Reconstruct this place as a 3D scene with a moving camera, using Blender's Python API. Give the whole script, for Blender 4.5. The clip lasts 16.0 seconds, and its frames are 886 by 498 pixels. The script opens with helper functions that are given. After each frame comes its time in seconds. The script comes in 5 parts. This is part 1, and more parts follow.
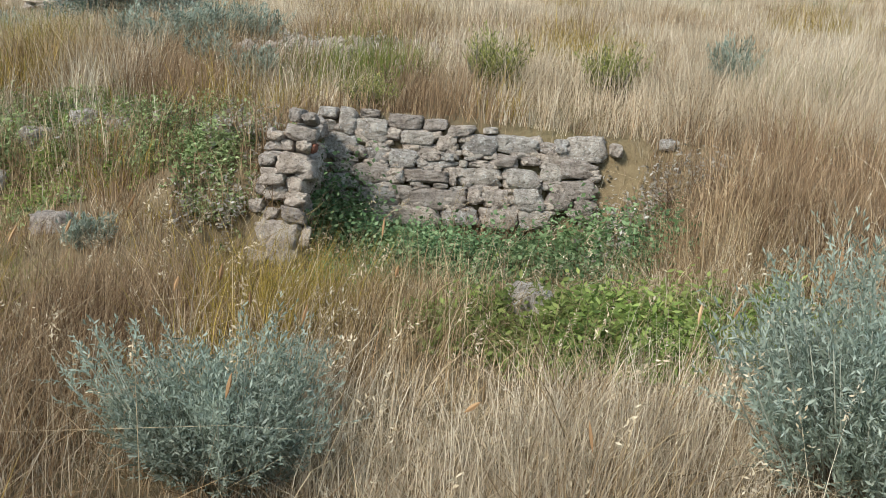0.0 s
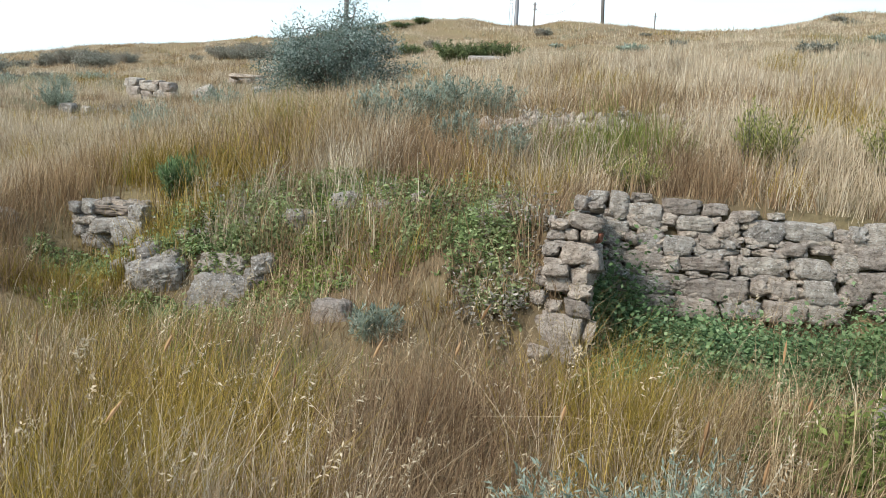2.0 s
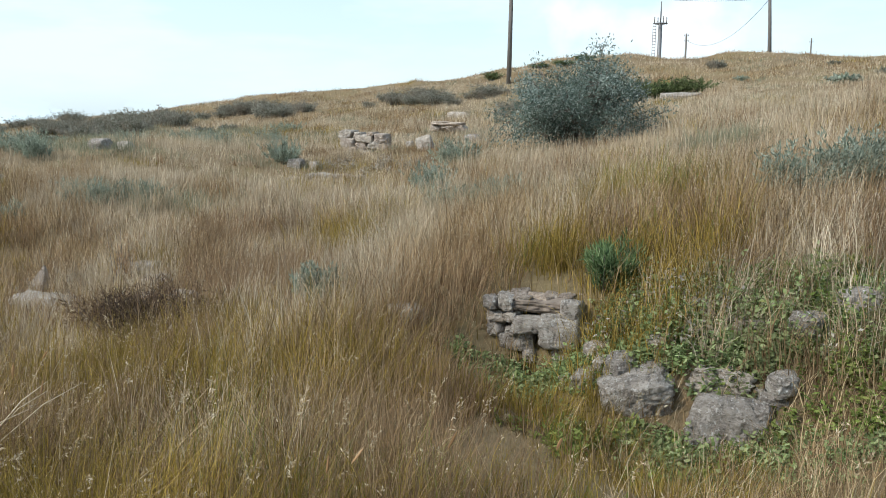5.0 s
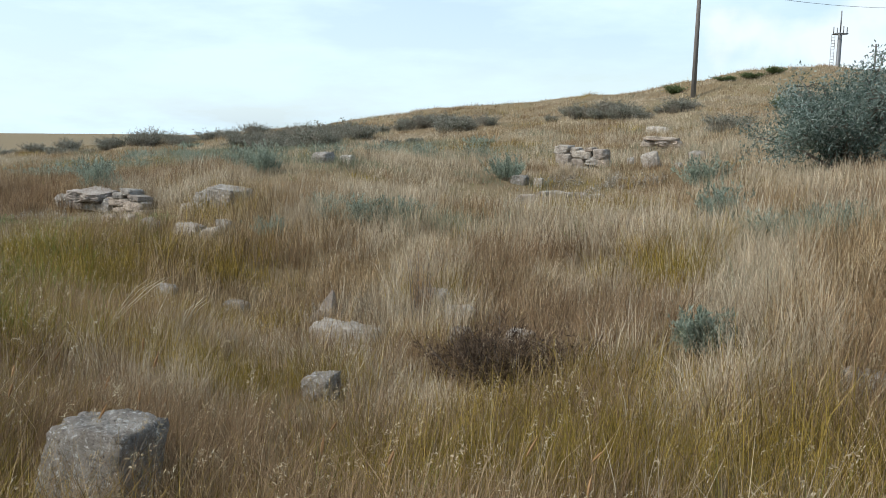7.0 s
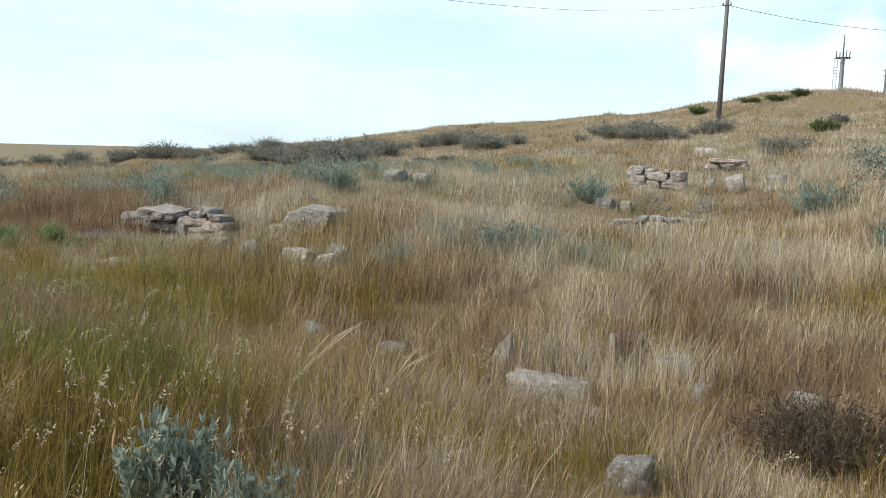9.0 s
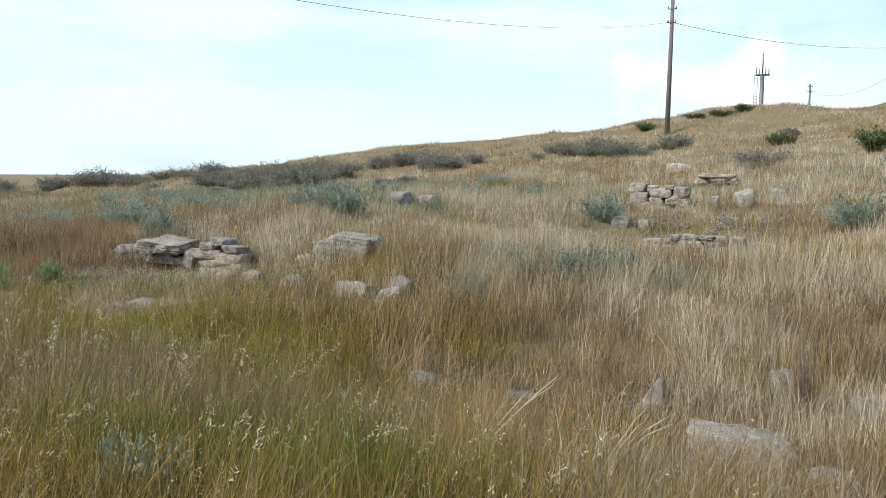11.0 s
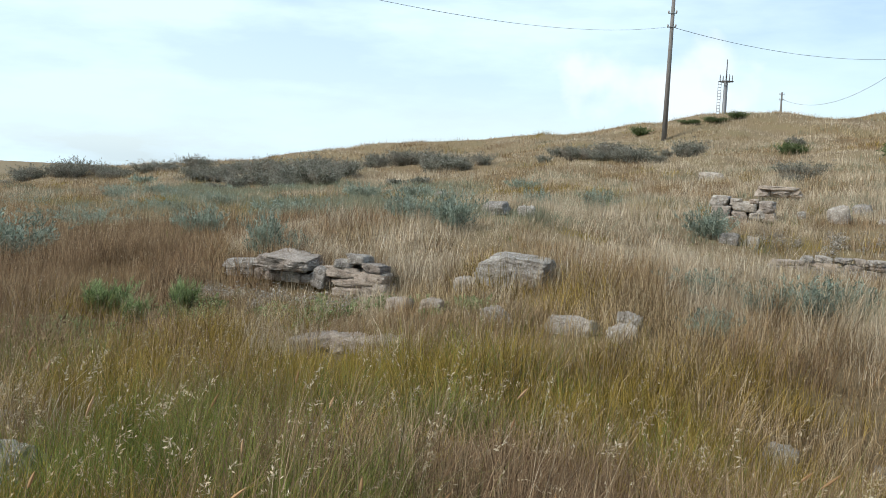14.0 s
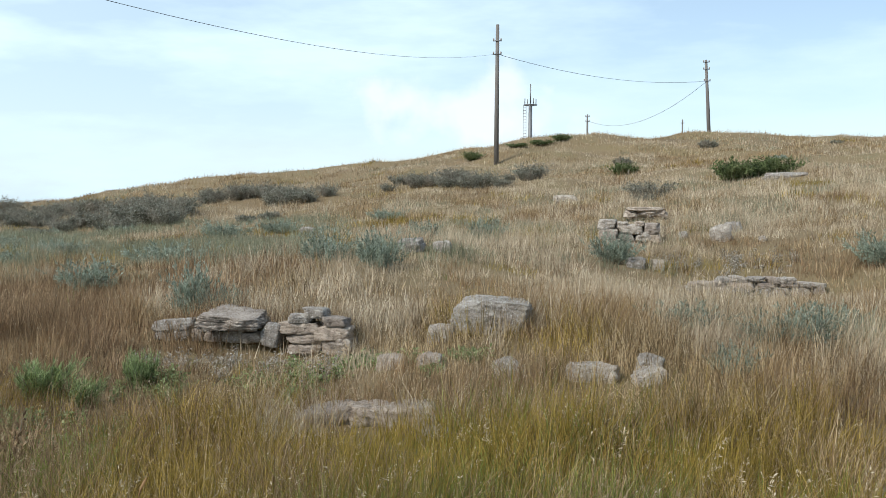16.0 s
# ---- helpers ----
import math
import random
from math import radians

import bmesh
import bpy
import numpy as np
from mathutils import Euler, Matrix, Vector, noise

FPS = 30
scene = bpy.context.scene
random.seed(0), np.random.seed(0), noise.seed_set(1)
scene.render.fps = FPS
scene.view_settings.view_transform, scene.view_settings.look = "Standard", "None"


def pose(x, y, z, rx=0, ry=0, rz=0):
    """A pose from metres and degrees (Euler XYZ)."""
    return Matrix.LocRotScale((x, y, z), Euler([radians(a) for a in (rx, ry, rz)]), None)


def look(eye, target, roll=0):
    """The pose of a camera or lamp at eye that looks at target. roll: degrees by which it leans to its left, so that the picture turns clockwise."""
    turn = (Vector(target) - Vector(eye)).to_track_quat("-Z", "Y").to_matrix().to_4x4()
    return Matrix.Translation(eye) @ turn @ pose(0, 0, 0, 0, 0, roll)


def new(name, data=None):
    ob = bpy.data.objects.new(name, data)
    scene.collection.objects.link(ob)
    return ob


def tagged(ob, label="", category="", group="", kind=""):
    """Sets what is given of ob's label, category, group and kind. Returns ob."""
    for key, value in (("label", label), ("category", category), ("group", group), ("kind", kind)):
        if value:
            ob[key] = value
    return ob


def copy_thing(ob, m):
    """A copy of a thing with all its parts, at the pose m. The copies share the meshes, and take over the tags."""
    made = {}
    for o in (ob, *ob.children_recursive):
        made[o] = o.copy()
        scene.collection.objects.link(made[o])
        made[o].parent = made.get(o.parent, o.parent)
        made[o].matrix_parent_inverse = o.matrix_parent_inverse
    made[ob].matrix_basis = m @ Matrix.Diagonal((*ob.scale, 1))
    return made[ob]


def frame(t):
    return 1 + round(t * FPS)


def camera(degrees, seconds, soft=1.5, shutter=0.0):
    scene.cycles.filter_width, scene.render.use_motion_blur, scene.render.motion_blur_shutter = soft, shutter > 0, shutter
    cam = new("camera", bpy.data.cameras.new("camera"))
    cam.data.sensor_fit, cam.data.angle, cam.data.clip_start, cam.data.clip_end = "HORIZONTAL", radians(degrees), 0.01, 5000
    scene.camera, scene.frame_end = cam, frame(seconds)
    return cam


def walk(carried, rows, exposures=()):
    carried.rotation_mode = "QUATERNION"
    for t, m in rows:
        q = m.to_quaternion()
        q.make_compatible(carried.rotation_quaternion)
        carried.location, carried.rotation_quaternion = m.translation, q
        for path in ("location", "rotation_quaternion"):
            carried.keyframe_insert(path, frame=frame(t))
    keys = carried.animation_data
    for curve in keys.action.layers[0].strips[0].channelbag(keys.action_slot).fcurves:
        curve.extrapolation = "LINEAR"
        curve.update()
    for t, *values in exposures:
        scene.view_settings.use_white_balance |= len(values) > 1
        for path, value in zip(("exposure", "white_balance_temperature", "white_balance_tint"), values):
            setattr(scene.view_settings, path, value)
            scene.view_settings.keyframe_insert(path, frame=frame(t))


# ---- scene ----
PATH = [
    (0, (2.213, -0.073, 1.527), (2.254, 1.87, 1.056), 3.9),
    (0.5, (2.114, -0.061, 1.581), (2.153, 1.899, 1.183), 3.7),
    (1, (2.015, 0.071, 1.57), (2.025, 2.032, 1.176), 3.5),
    (1.5, (1.705, 0.196, 1.564), (1.691, 2.164, 1.206), 3.8),
    (2, (1.361, 0.247, 1.604), (1.049, 2.19, 1.246), 2.8),
    (2.5, (0.997, 0.338, 1.621), (0.491, 2.249, 1.318), 3.6),
    (3, (0.614, 0.282, 1.668), (0.02, 2.162, 1.337), 3.0),
    (3.2, (0.346, 0.247, 1.681), (-0.209, 2.14, 1.352), 3.1),
    (5.3, (-1.634, 1.043, 1.766), (-2.234, 2.931, 1.492), 0.8),
    (5.5, (-1.819, 1.05, 1.761), (-2.42, 2.938, 1.495), 1.0),
    (6, (-2.336, 1.146, 1.8), (-2.97, 3.024, 1.534), 0.7),
    (6.5, (-2.929, 1.235, 1.805), (-3.77, 3.029, 1.535), 0.9),
    (7, (-3.504, 1.412, 1.748), (-4.401, 3.18, 1.484), 1.2),
    (7.5, (-4.116, 1.534, 1.732), (-5.066, 3.276, 1.476), 2.4),
    (8, (-4.656, 1.62, 1.712), (-5.615, 3.358, 1.467), 3.2),
    (8.2, (-4.899, 1.648, 1.716), (-5.858, 3.386, 1.47), 3.1),
    (10.3, (-7.136, 1.902, 1.658), (-7.846, 3.762, 1.471), 1.1),
    (10.4, (-7.247, 1.938, 1.651), (-7.957, 3.798, 1.464), 1.2),
    (10.5, (-7.372, 1.966, 1.642), (-8.087, 3.825, 1.457), 1.1),
    (11, (-7.88, 2.103, 1.631), (-8.611, 3.956, 1.456), 1.0),
    (11.5, (-8.413, 2.158, 1.66), (-9.157, 4.007, 1.494), 1.3),
    (12, (-8.875, 2.214, 1.655), (-9.578, 4.078, 1.479), 1.9),
    (12.5, (-9.434, 2.257, 1.707), (-10.048, 4.15, 1.514), 2.7),
    (13, (-9.961, 2.33, 1.689), (-10.563, 4.228, 1.501), 2.5),
    (13.5, (-10.527, 2.371, 1.721), (-11.149, 4.263, 1.537), 2.3),
    (14, (-11.041, 2.374, 1.756), (-11.662, 4.267, 1.577), 2.5),
    (14.5, (-11.591, 2.396, 1.769), (-12.207, 4.291, 1.599), 2.8),
    (15, (-12.077, 2.411, 1.837), (-12.638, 4.324, 1.673), 2.3),
    (15.5, (-12.575, 2.595, 1.871), (-12.9, 4.563, 1.723), 0.3),
    (16, (-13.055, 2.653, 1.892), (-13.269, 4.638, 1.78), 0.1),
]
cam = camera(52.6, 16.0, soft=0.85)
walk(cam, [(t, look(eye, target, roll)) for t, eye, target, roll in PATH],
     exposures=[(0.0, 0.76), (1.0, 0.80), (2.0, 0.74), (3.0, 0.66), (5.5, 0.42), (7.0, 0.31), (8.0, 0.38), (10.7, 0.50), (12.5, 0.38), (16.0, 0.34)])

# ---------------------------------------------------------------- light
world = bpy.data.worlds.new("world")
scene.world = world
world.use_nodes = True
wn, wl = world.node_tree.nodes, world.node_tree.links
wn.clear()
sky = wn.new("ShaderNodeTexSky")
sky.sky_type, sky.sun_disc = "NISHITA", False
sky.sun_elevation, sky.sun_rotation = radians(42), radians(-136)
sky.air_density, sky.dust_density, sky.ozone_density = 1.0, 0.8, 1.6
SKY = 0.12
geo = wn.new("ShaderNodeTexCoord")
stretch = wn.new("ShaderNodeMapping")
stretch.inputs["Scale"].default_value = (2.2, 2.2, 9.0)
puffs = wn.new("ShaderNodeTexNoise")
puffs.inputs["Scale"].default_value, puffs.inputs["Detail"].default_value, puffs.inputs["Roughness"].default_value = 1.6, 6, 0.55
cover = wn.new("ShaderNodeMapRange")
for key, value in (("From Min", 0.42), ("From Max", 0.68), ("To Min", 0.36), ("To Max", 0.95)):
    cover.inputs[key].default_value = value
mixed = wn.new("ShaderNodeMix")
mixed.data_type = "RGBA"
mixed.inputs["B"].default_value = (5.5, 7.0, 8.0, 1)
back = wn.new("ShaderNodeBackground")
back.inputs["Strength"].default_value = SKY
out = wn.new("ShaderNodeOutputWorld")
wl.new(geo.outputs["Generated"], stretch.inputs["Vector"])
wl.new(stretch.outputs["Vector"], puffs.inputs["Vector"])
wl.new(puffs.outputs["Fac"], cover.inputs["Value"])
# haze thickens towards the sun's side
axes = wn.new("ShaderNodeSeparateXYZ")
haze = wn.new("ShaderNodeMath")
haze.operation = "MULTIPLY_ADD"
haze.inputs[1].default_value = -0.45
wl.new(geo.outputs["Generated"], axes.inputs["Vector"])
wl.new(axes.outputs["X"], haze.inputs[0])
wl.new(cover.outputs["Result"], haze.inputs[2])
wl.new(haze.outputs["Value"], mixed.inputs["Factor"])
# one bank of cumulus low over the crest
near_bank = wn.new("ShaderNodeVectorMath")
near_bank.operation = "SUBTRACT"
near_bank.inputs[1].default_value = (-0.075, 0.99, 0.085)
flat = wn.new("ShaderNodeVectorMath")
flat.operation = "MULTIPLY"
flat.inputs[1].default_value = (6.0, 6.0, 12.0)
away = wn.new("ShaderNodeVectorMath")
away.operation = "LENGTH"
billow = wn.new("ShaderNodeTexNoise")
billow.inputs["Scale"].default_value, billow.inputs["Detail"].default_value = 13.0, 7
edge = wn.new("ShaderNodeMath")
edge.operation = "MULTIPLY_ADD"
edge.inputs[1].default_value = 2.6
bank = wn.new("ShaderNodeMapRange")
for key, value in (("From Min", 2.0), ("From Max", 1.5), ("To Min", 0.0), ("To Max", 0.55)):
    bank.inputs[key].default_value = value
cloud = wn.new("ShaderNodeMix")
cloud.data_type = "RGBA"
cloud.inputs["B"].default_value = (7.2, 7.5, 7.9, 1)
wl.new(geo.outputs["Generated"], near_bank.inputs[0])
wl.new(near_bank.outputs["Vector"], flat.inputs[0])
wl.new(flat.outputs["Vector"], away.inputs[0])
wl.new(geo.outputs["Generated"], billow.inputs["Vector"])
wl.new(billow.outputs["Fac"], edge.inputs[0])
wl.new(away.outputs["Value"], edge.inputs[2])
wl.new(edge.outputs["Value"], bank.inputs["Value"])
wl.new(bank.outputs["Result"], cloud.inputs["Factor"])
wl.new(mixed.outputs["Result"], cloud.inputs["A"])
wl.new(sky.outputs["Color"], mixed.inputs["A"])
wl.new(cloud.outputs["Result"], back.inputs["Color"])
wl.new(back.outputs["Background"], out.inputs["Surface"])

sun_data = bpy.data.lights.new("sun", "SUN")
sun_data.energy, sun_data.angle, sun_data.color = 3.0, radians(14), (1.0, 0.955, 0.89)
sun = new("sun", sun_data)
sun.matrix_world = look((-19, -20, 25), (0, 0, 0))


# ---------------------------------------------------------------- materials
def material(name, rough=0.9, bump=0.0, bump_scale=40.0):
    """An empty principled material: returns it with its node helpers."""
    m = bpy.data.materials.new(name)
    m.use_nodes = True
    n, l = m.node_tree.nodes, m.node_tree.links
    b = n["Principled BSDF"]
    b.inputs["Roughness"].default_value = rough
    b.inputs["Specular IOR Level"].default_value = 0.25
    if bump:
        t = n.new("ShaderNodeTexNoise")
        t.inputs["Scale"].default_value, t.inputs["Detail"].default_value = bump_scale, 8
        k = n.new("ShaderNodeBump")
        k.inputs["Strength"].default_value, k.inputs["Distance"].default_value = bump, 0.02
        c = n.new("ShaderNodeTexCoord")
        l.new(c.outputs["Object"], t.inputs["Vector"])
        l.new(t.outputs["Fac"], k.inputs["Height"])
        l.new(k.outputs["Normal"], b.inputs["Normal"])
    return m, n, l, b


def ramp(n, stops):
    r = n.new("ShaderNodeValToRGB")
    while len(r.color_ramp.elements) < len(stops):
        r.color_ramp.elements.new(0.5)
    for e, (at, c) in zip(r.color_ramp.elements, stops):
        e.position, e.color = at, (*c, 1)
    return r


def noise_node(n, l, scale, detail=5, rough=0.6, where="Object", squash=None):
    c = n.new("ShaderNodeTexCoord")
    t = n.new("ShaderNodeTexNoise")
    t.inputs["Scale"].default_value, t.inputs["Detail"].default_value, t.inputs["Roughness"].default_value = scale, detail, rough
    if squash:
        q = n.new("ShaderNodeMapping")
        q.inputs["Scale"].default_value = squash
        l.new(c.outputs[where], q.inputs["Vector"])
        l.new(q.outputs["Vector"], t.inputs["Vector"])
    else:
        l.new(c.outputs[where], t.inputs["Vector"])
    return t


def blend(n, l, a, b, fac, mode="MIX"):
    x = n.new("ShaderNodeMix")
    x.data_type, x.blend_type = "RGBA", mode
    for key, v in (("A", a), ("B", b), ("Factor", fac)):
        if isinstance(v, (int, float)):
            x.inputs[key].default_value = v
        elif isinstance(v, tuple):
            x.inputs[key].default_value = (*v, 1)
        else:
            l.new(v, x.inputs[key])
    return x.outputs["Result"]


def plant(name, dark, mid, pale, other, patch=0.35, through_light=0.28, rough=0.75, spread=1.0):
    """Blades or leaves: colour varies from blade to blade (by spread) and in patches of two sizes; light shines through."""
    m, n, l, b = material(name, rough)
    g = n.new("ShaderNodeNewGeometry")
    low = tuple(c + (d * 0.7 - c) * spread for c, d in zip(mid, dark))
    dark = tuple(c + (d - c) * spread for c, d in zip(mid, dark))
    pale = tuple(c + (d - c) * spread for c, d in zip(mid, pale))
    r = ramp(n, ((0.0, low), (0.25, dark), (0.6, mid), (1.0, pale)))
    l.new(g.outputs["Random Per Island"], r.inputs["Fac"])
    t = noise_node(n, l, patch, 4)
    k = ramp(n, ((0.42, (0, 0, 0)), (0.62, (0.6, 0.6, 0.6))))
    l.new(t.outputs["Fac"], k.inputs["Fac"])
    col = blend(n, l, r.outputs["Color"], other, k.outputs["Color"])
    t2 = noise_node(n, l, 1.7, 3)
    k2 = ramp(n, ((0.36, (0.72, 0.70, 0.68)), (0.52, (1, 1, 1)), (0.66, (1.16, 1.16, 1.18))))
    l.new(t2.outputs["Fac"], k2.inputs["Fac"])
    col = blend(n, l, col, k2.outputs["Color"], 1.0, "MULTIPLY")
    l.new(col, b.inputs["Base Color"])
    tr = n.new("ShaderNodeBsdfTranslucent")
    l.new(col, tr.inputs["Color"])
    mx = n.new("ShaderNodeMixShader")
    mx.inputs["Fac"].default_value = through_light
    l.new(b.outputs["BSDF"], mx.inputs[1])
    l.new(tr.outputs["BSDF"], mx.inputs[2])
    l.new(mx.outputs["Shader"], n["Material Output"].inputs["Surface"])
    return m


def stone_material(name, base, pale, lichen, lichen_amount):
    m, n, l, b = material(name, 0.92)
    a = noise_node(n, l, 7, 8, 0.65)
    r = ramp(n, ((0.3, tuple(c * 0.62 for c in base)), (0.5, base), (0.72, pale)))
    l.new(a.outputs["Fac"], r.inputs["Fac"])
    o = n.new("ShaderNodeObjectInfo")
    tone = ramp(n, ((0.0, (0.72, 0.70, 0.68)), (0.5, (0.95, 0.93, 0.90)), (1.0, (1.12, 1.05, 0.96))))
    l.new(o.outputs["Random"], tone.inputs["Fac"])
    col = blend(n, l, r.outputs["Color"], tone.outputs["Color"], 1.0, "MULTIPLY")
    s = noise_node(n, l, 38, 7, 0.75)
    k = ramp(n, ((0.60 - lichen_amount, (0, 0, 0)), (0.66 - lichen_amount * 0.6, (1, 1, 1))))
    l.new(s.outputs["Fac"], k.inputs["Fac"])
    col = blend(n, l, col, lichen, k.outputs["Color"])
    d = noise_node(n, l, 42, 5, 0.85)
    pits = ramp(n, ((0.34, (0.30, 0.28, 0.26)), (0.47, (1, 1, 1))))
    l.new(d.outputs["Fac"], pits.inputs["Fac"])
    col = blend(n, l, col, pits.outputs["Color"], 0.95, "MULTIPLY")
    bed = noise_node(n, l, 5, 5, 0.7, squash=(1.0, 1.0, 5.0))
    seams = ramp(n, ((0.40, (1, 1, 1)), (0.46, (0.45, 0.42, 0.39)), (0.50, (1, 1, 1))))
    l.new(bed.outputs["Fac"], seams.inputs["Fac"])
    col = blend(n, l, col, seams.outputs["Color"], 0.55, "MULTIPLY")
    l.new(col, b.inputs["Base Color"])
    sum_h = n.new("ShaderNodeMath")
    sum_h.operation = "MULTIPLY_ADD"
    l.new(a.outputs["Fac"], sum_h.inputs[0])
    sum_h.inputs[1].default_value = 2.0
    l.new(d.outputs["Fac"], sum_h.inputs[2])
    k2 = n.new("ShaderNodeBump")
    k2.inputs["Strength"].default_value, k2.inputs["Distance"].default_value = 1.0, 0.035
    l.new(sum_h.outputs["Value"], k2.inputs["Height"])
    l.new(k2.outputs["Normal"], b.inputs["Normal"])
    return m


STONE = stone_material("limestone", (0.50, 0.435, 0.38), (0.68, 0.62, 0.555), (0.64, 0.61, 0.58), 0.0)
LICHEN_STONE = stone_material("lichen_limestone", (0.47, 0.435, 0.395), (0.66, 0.63, 0.585), (0.72, 0.71, 0.68), 0.05)
RED_STONE = stone_material("red_stone", (0.40, 0.15, 0.09), (0.50, 0.22, 0.14), (0.45, 0.30, 0.24), 0.0)

DRY = plant("dry_grass_blade", (0.14, 0.094, 0.046), (0.40, 0.285, 0.15), (0.71, 0.57, 0.36), (0.30, 0.19, 0.10), 0.45, spread=1.0)
PALE = plant("pale_grass_blade", (0.29, 0.225, 0.15), (0.57, 0.465, 0.325), (0.82, 0.73, 0.57), (0.50, 0.40, 0.27), 0.4, spread=0.86)
OLIVE = plant("golden_olive_grass_blade", (0.125, 0.086, 0.016), (0.32, 0.22, 0.042), (0.57, 0.41, 0.12), (0.24, 0.185, 0.034), 0.6, spread=1.0)
FRESH = plant("fresh_grass_blade", (0.075, 0.095, 0.02), (0.19, 0.215, 0.045), (0.38, 0.38, 0.12), (0.13, 0.18, 0.03), 0.8, spread=0.75)
RUSSET = plant("russet_grass_blade", (0.14, 0.085, 0.048), (0.32, 0.215, 0.12), (0.52, 0.385, 0.235), (0.27, 0.18, 0.10), 0.6, spread=1.0)
MISTY = plant("grey_green_grass_blade", (0.13, 0.14, 0.085), (0.27, 0.28, 0.185), (0.45, 0.44, 0.32), (0.24, 0.24, 0.16), 0.6, spread=0.7)
SEED = plant("seed_head", (0.36, 0.28, 0.17), (0.55, 0.45, 0.30), (0.74, 0.65, 0.49), (0.48, 0.37, 0.23), 0.8)
WEED = plant("weed_leaf", (0.11, 0.16, 0.06), (0.25, 0.34, 0.125), (0.46, 0.53, 0.27), (0.31, 0.34, 0.17), 1.5, 0.42)
LIME = plant("bright_weed_leaf", (0.09, 0.14, 0.03), (0.20, 0.28, 0.065), (0.36, 0.43, 0.13), (0.28, 0.30, 0.09), 2.5, 0.42)
YELLOW = plant("yellow_weed_leaf", (0.12, 0.14, 0.04), (0.27, 0.28, 0.08), (0.46, 0.43, 0.16), (0.22, 0.24, 0.06), 2.5)
NETTLE = plant("nettle_leaf", (0.07, 0.13, 0.055), (0.17, 0.265, 0.115), (0.34, 0.45, 0.24), (0.17, 0.24, 0.09), 2.0, 0.42)
BROWN = plant("dead_brown_twig", (0.045, 0.03, 0.02), (0.12, 0.08, 0.05), (0.27, 0.19, 0.12), (0.07, 0.045, 0.03), 1.0)
ORANGE = plant("orange_dry_weed", (0.28, 0.16, 0.075), (0.46, 0.28, 0.14), (0.60, 0.40, 0.23), (0.38, 0.22, 0.10), 1.0)
DEAD = plant("dead_weed", (0.22, 0.19, 0.15), (0.38, 0.345, 0.29), (0.56, 0.53, 0.47), (0.30, 0.26, 0.20), 1.2)
SAGE = plant("sage_leaf", (0.16, 0.195, 0.145), (0.33, 0.38, 0.30), (0.50, 0.55, 0.46), (0.29, 0.335, 0.25), 3.0, 0.45)
DULL_SAGE = plant("dull_sage_leaf", (0.135, 0.14, 0.105), (0.25, 0.25, 0.20), (0.39, 0.39, 0.325), (0.27, 0.22, 0.17), 0.5, 0.32)
OLEASTER = plant("oleaster_leaf", (0.07, 0.105, 0.085), (0.20, 0.255, 0.215), (0.45, 0.51, 0.46), (0.13, 0.175, 0.145), 1.2, 0.34)
DARK_SHRUB = plant("dark_shrub_leaf", (0.05, 0.08, 0.03), (0.12, 0.165, 0.06), (0.22, 0.28, 0.12), (0.15, 0.16, 0.07), 0.8)

BARK, _n, _l, _b = material("bark", 0.95, 0.6, 30)
_t = noise_node(_n, _l, 14, 6, 0.7, squash=(1, 1, 0.2))
_r = ramp(_n, ((0.3, (0.07, 0.055, 0.045)), (0.7, (0.21, 0.18, 0.15))))
_l.new(_t.outputs["Fac"], _r.inputs["Fac"])
_l.new(_r.outputs["Color"], _b.inputs["Base Color"])

STEM, _n, _l, _b = material("sage_stem", 0.9)
_t = noise_node(_n, _l, 20, 4)
_r = ramp(_n, ((0.3, (0.16, 0.16, 0.12)), (0.7, (0.30, 0.31, 0.24))))
_l.new(_t.outputs["Fac"], _r.inputs["Fac"])
_l.new(_r.outputs["Color"], _b.inputs["Base Color"])

POLE, _n, _l, _b = material("weathered_pole", 0.85, 0.3, 20)
_t = noise_node(_n, _l, 5, 6, 0.7, squash=(4, 4, 0.3))
_r = ramp(_n, ((0.3, (0.10, 0.092, 0.085)), (0.7, (0.22, 0.205, 0.19))))
_l.new(_t.outputs["Fac"], _r.inputs["Fac"])
_l.new(_r.outputs["Color"], _b.inputs["Base Color"])

STEEL, _n, _l, _b = material("galvanised_steel", 0.6)
_t = noise_node(_n, _l, 6, 4)
_r = ramp(_n, ((0.3, (0.13, 0.135, 0.14)), (0.7, (0.24, 0.245, 0.25))))
_l.new(_t.outputs["Fac"], _r.inputs["Fac"])
_l.new(_r.outputs["Color"], _b.inputs["Base Color"])
_b.inputs["Metallic"].default_value = 0.5
CABLE, _n, _l, _b = material("cable_rubber", 0.7)
_b.inputs["Base Color"].default_value = (0.05, 0.05, 0.055, 1)
CERAMIC, _n, _l, _b = material("insulator_ceramic", 0.3)
_b.inputs["Base Color"].default_value = (0.30, 0.27, 0.24, 1)

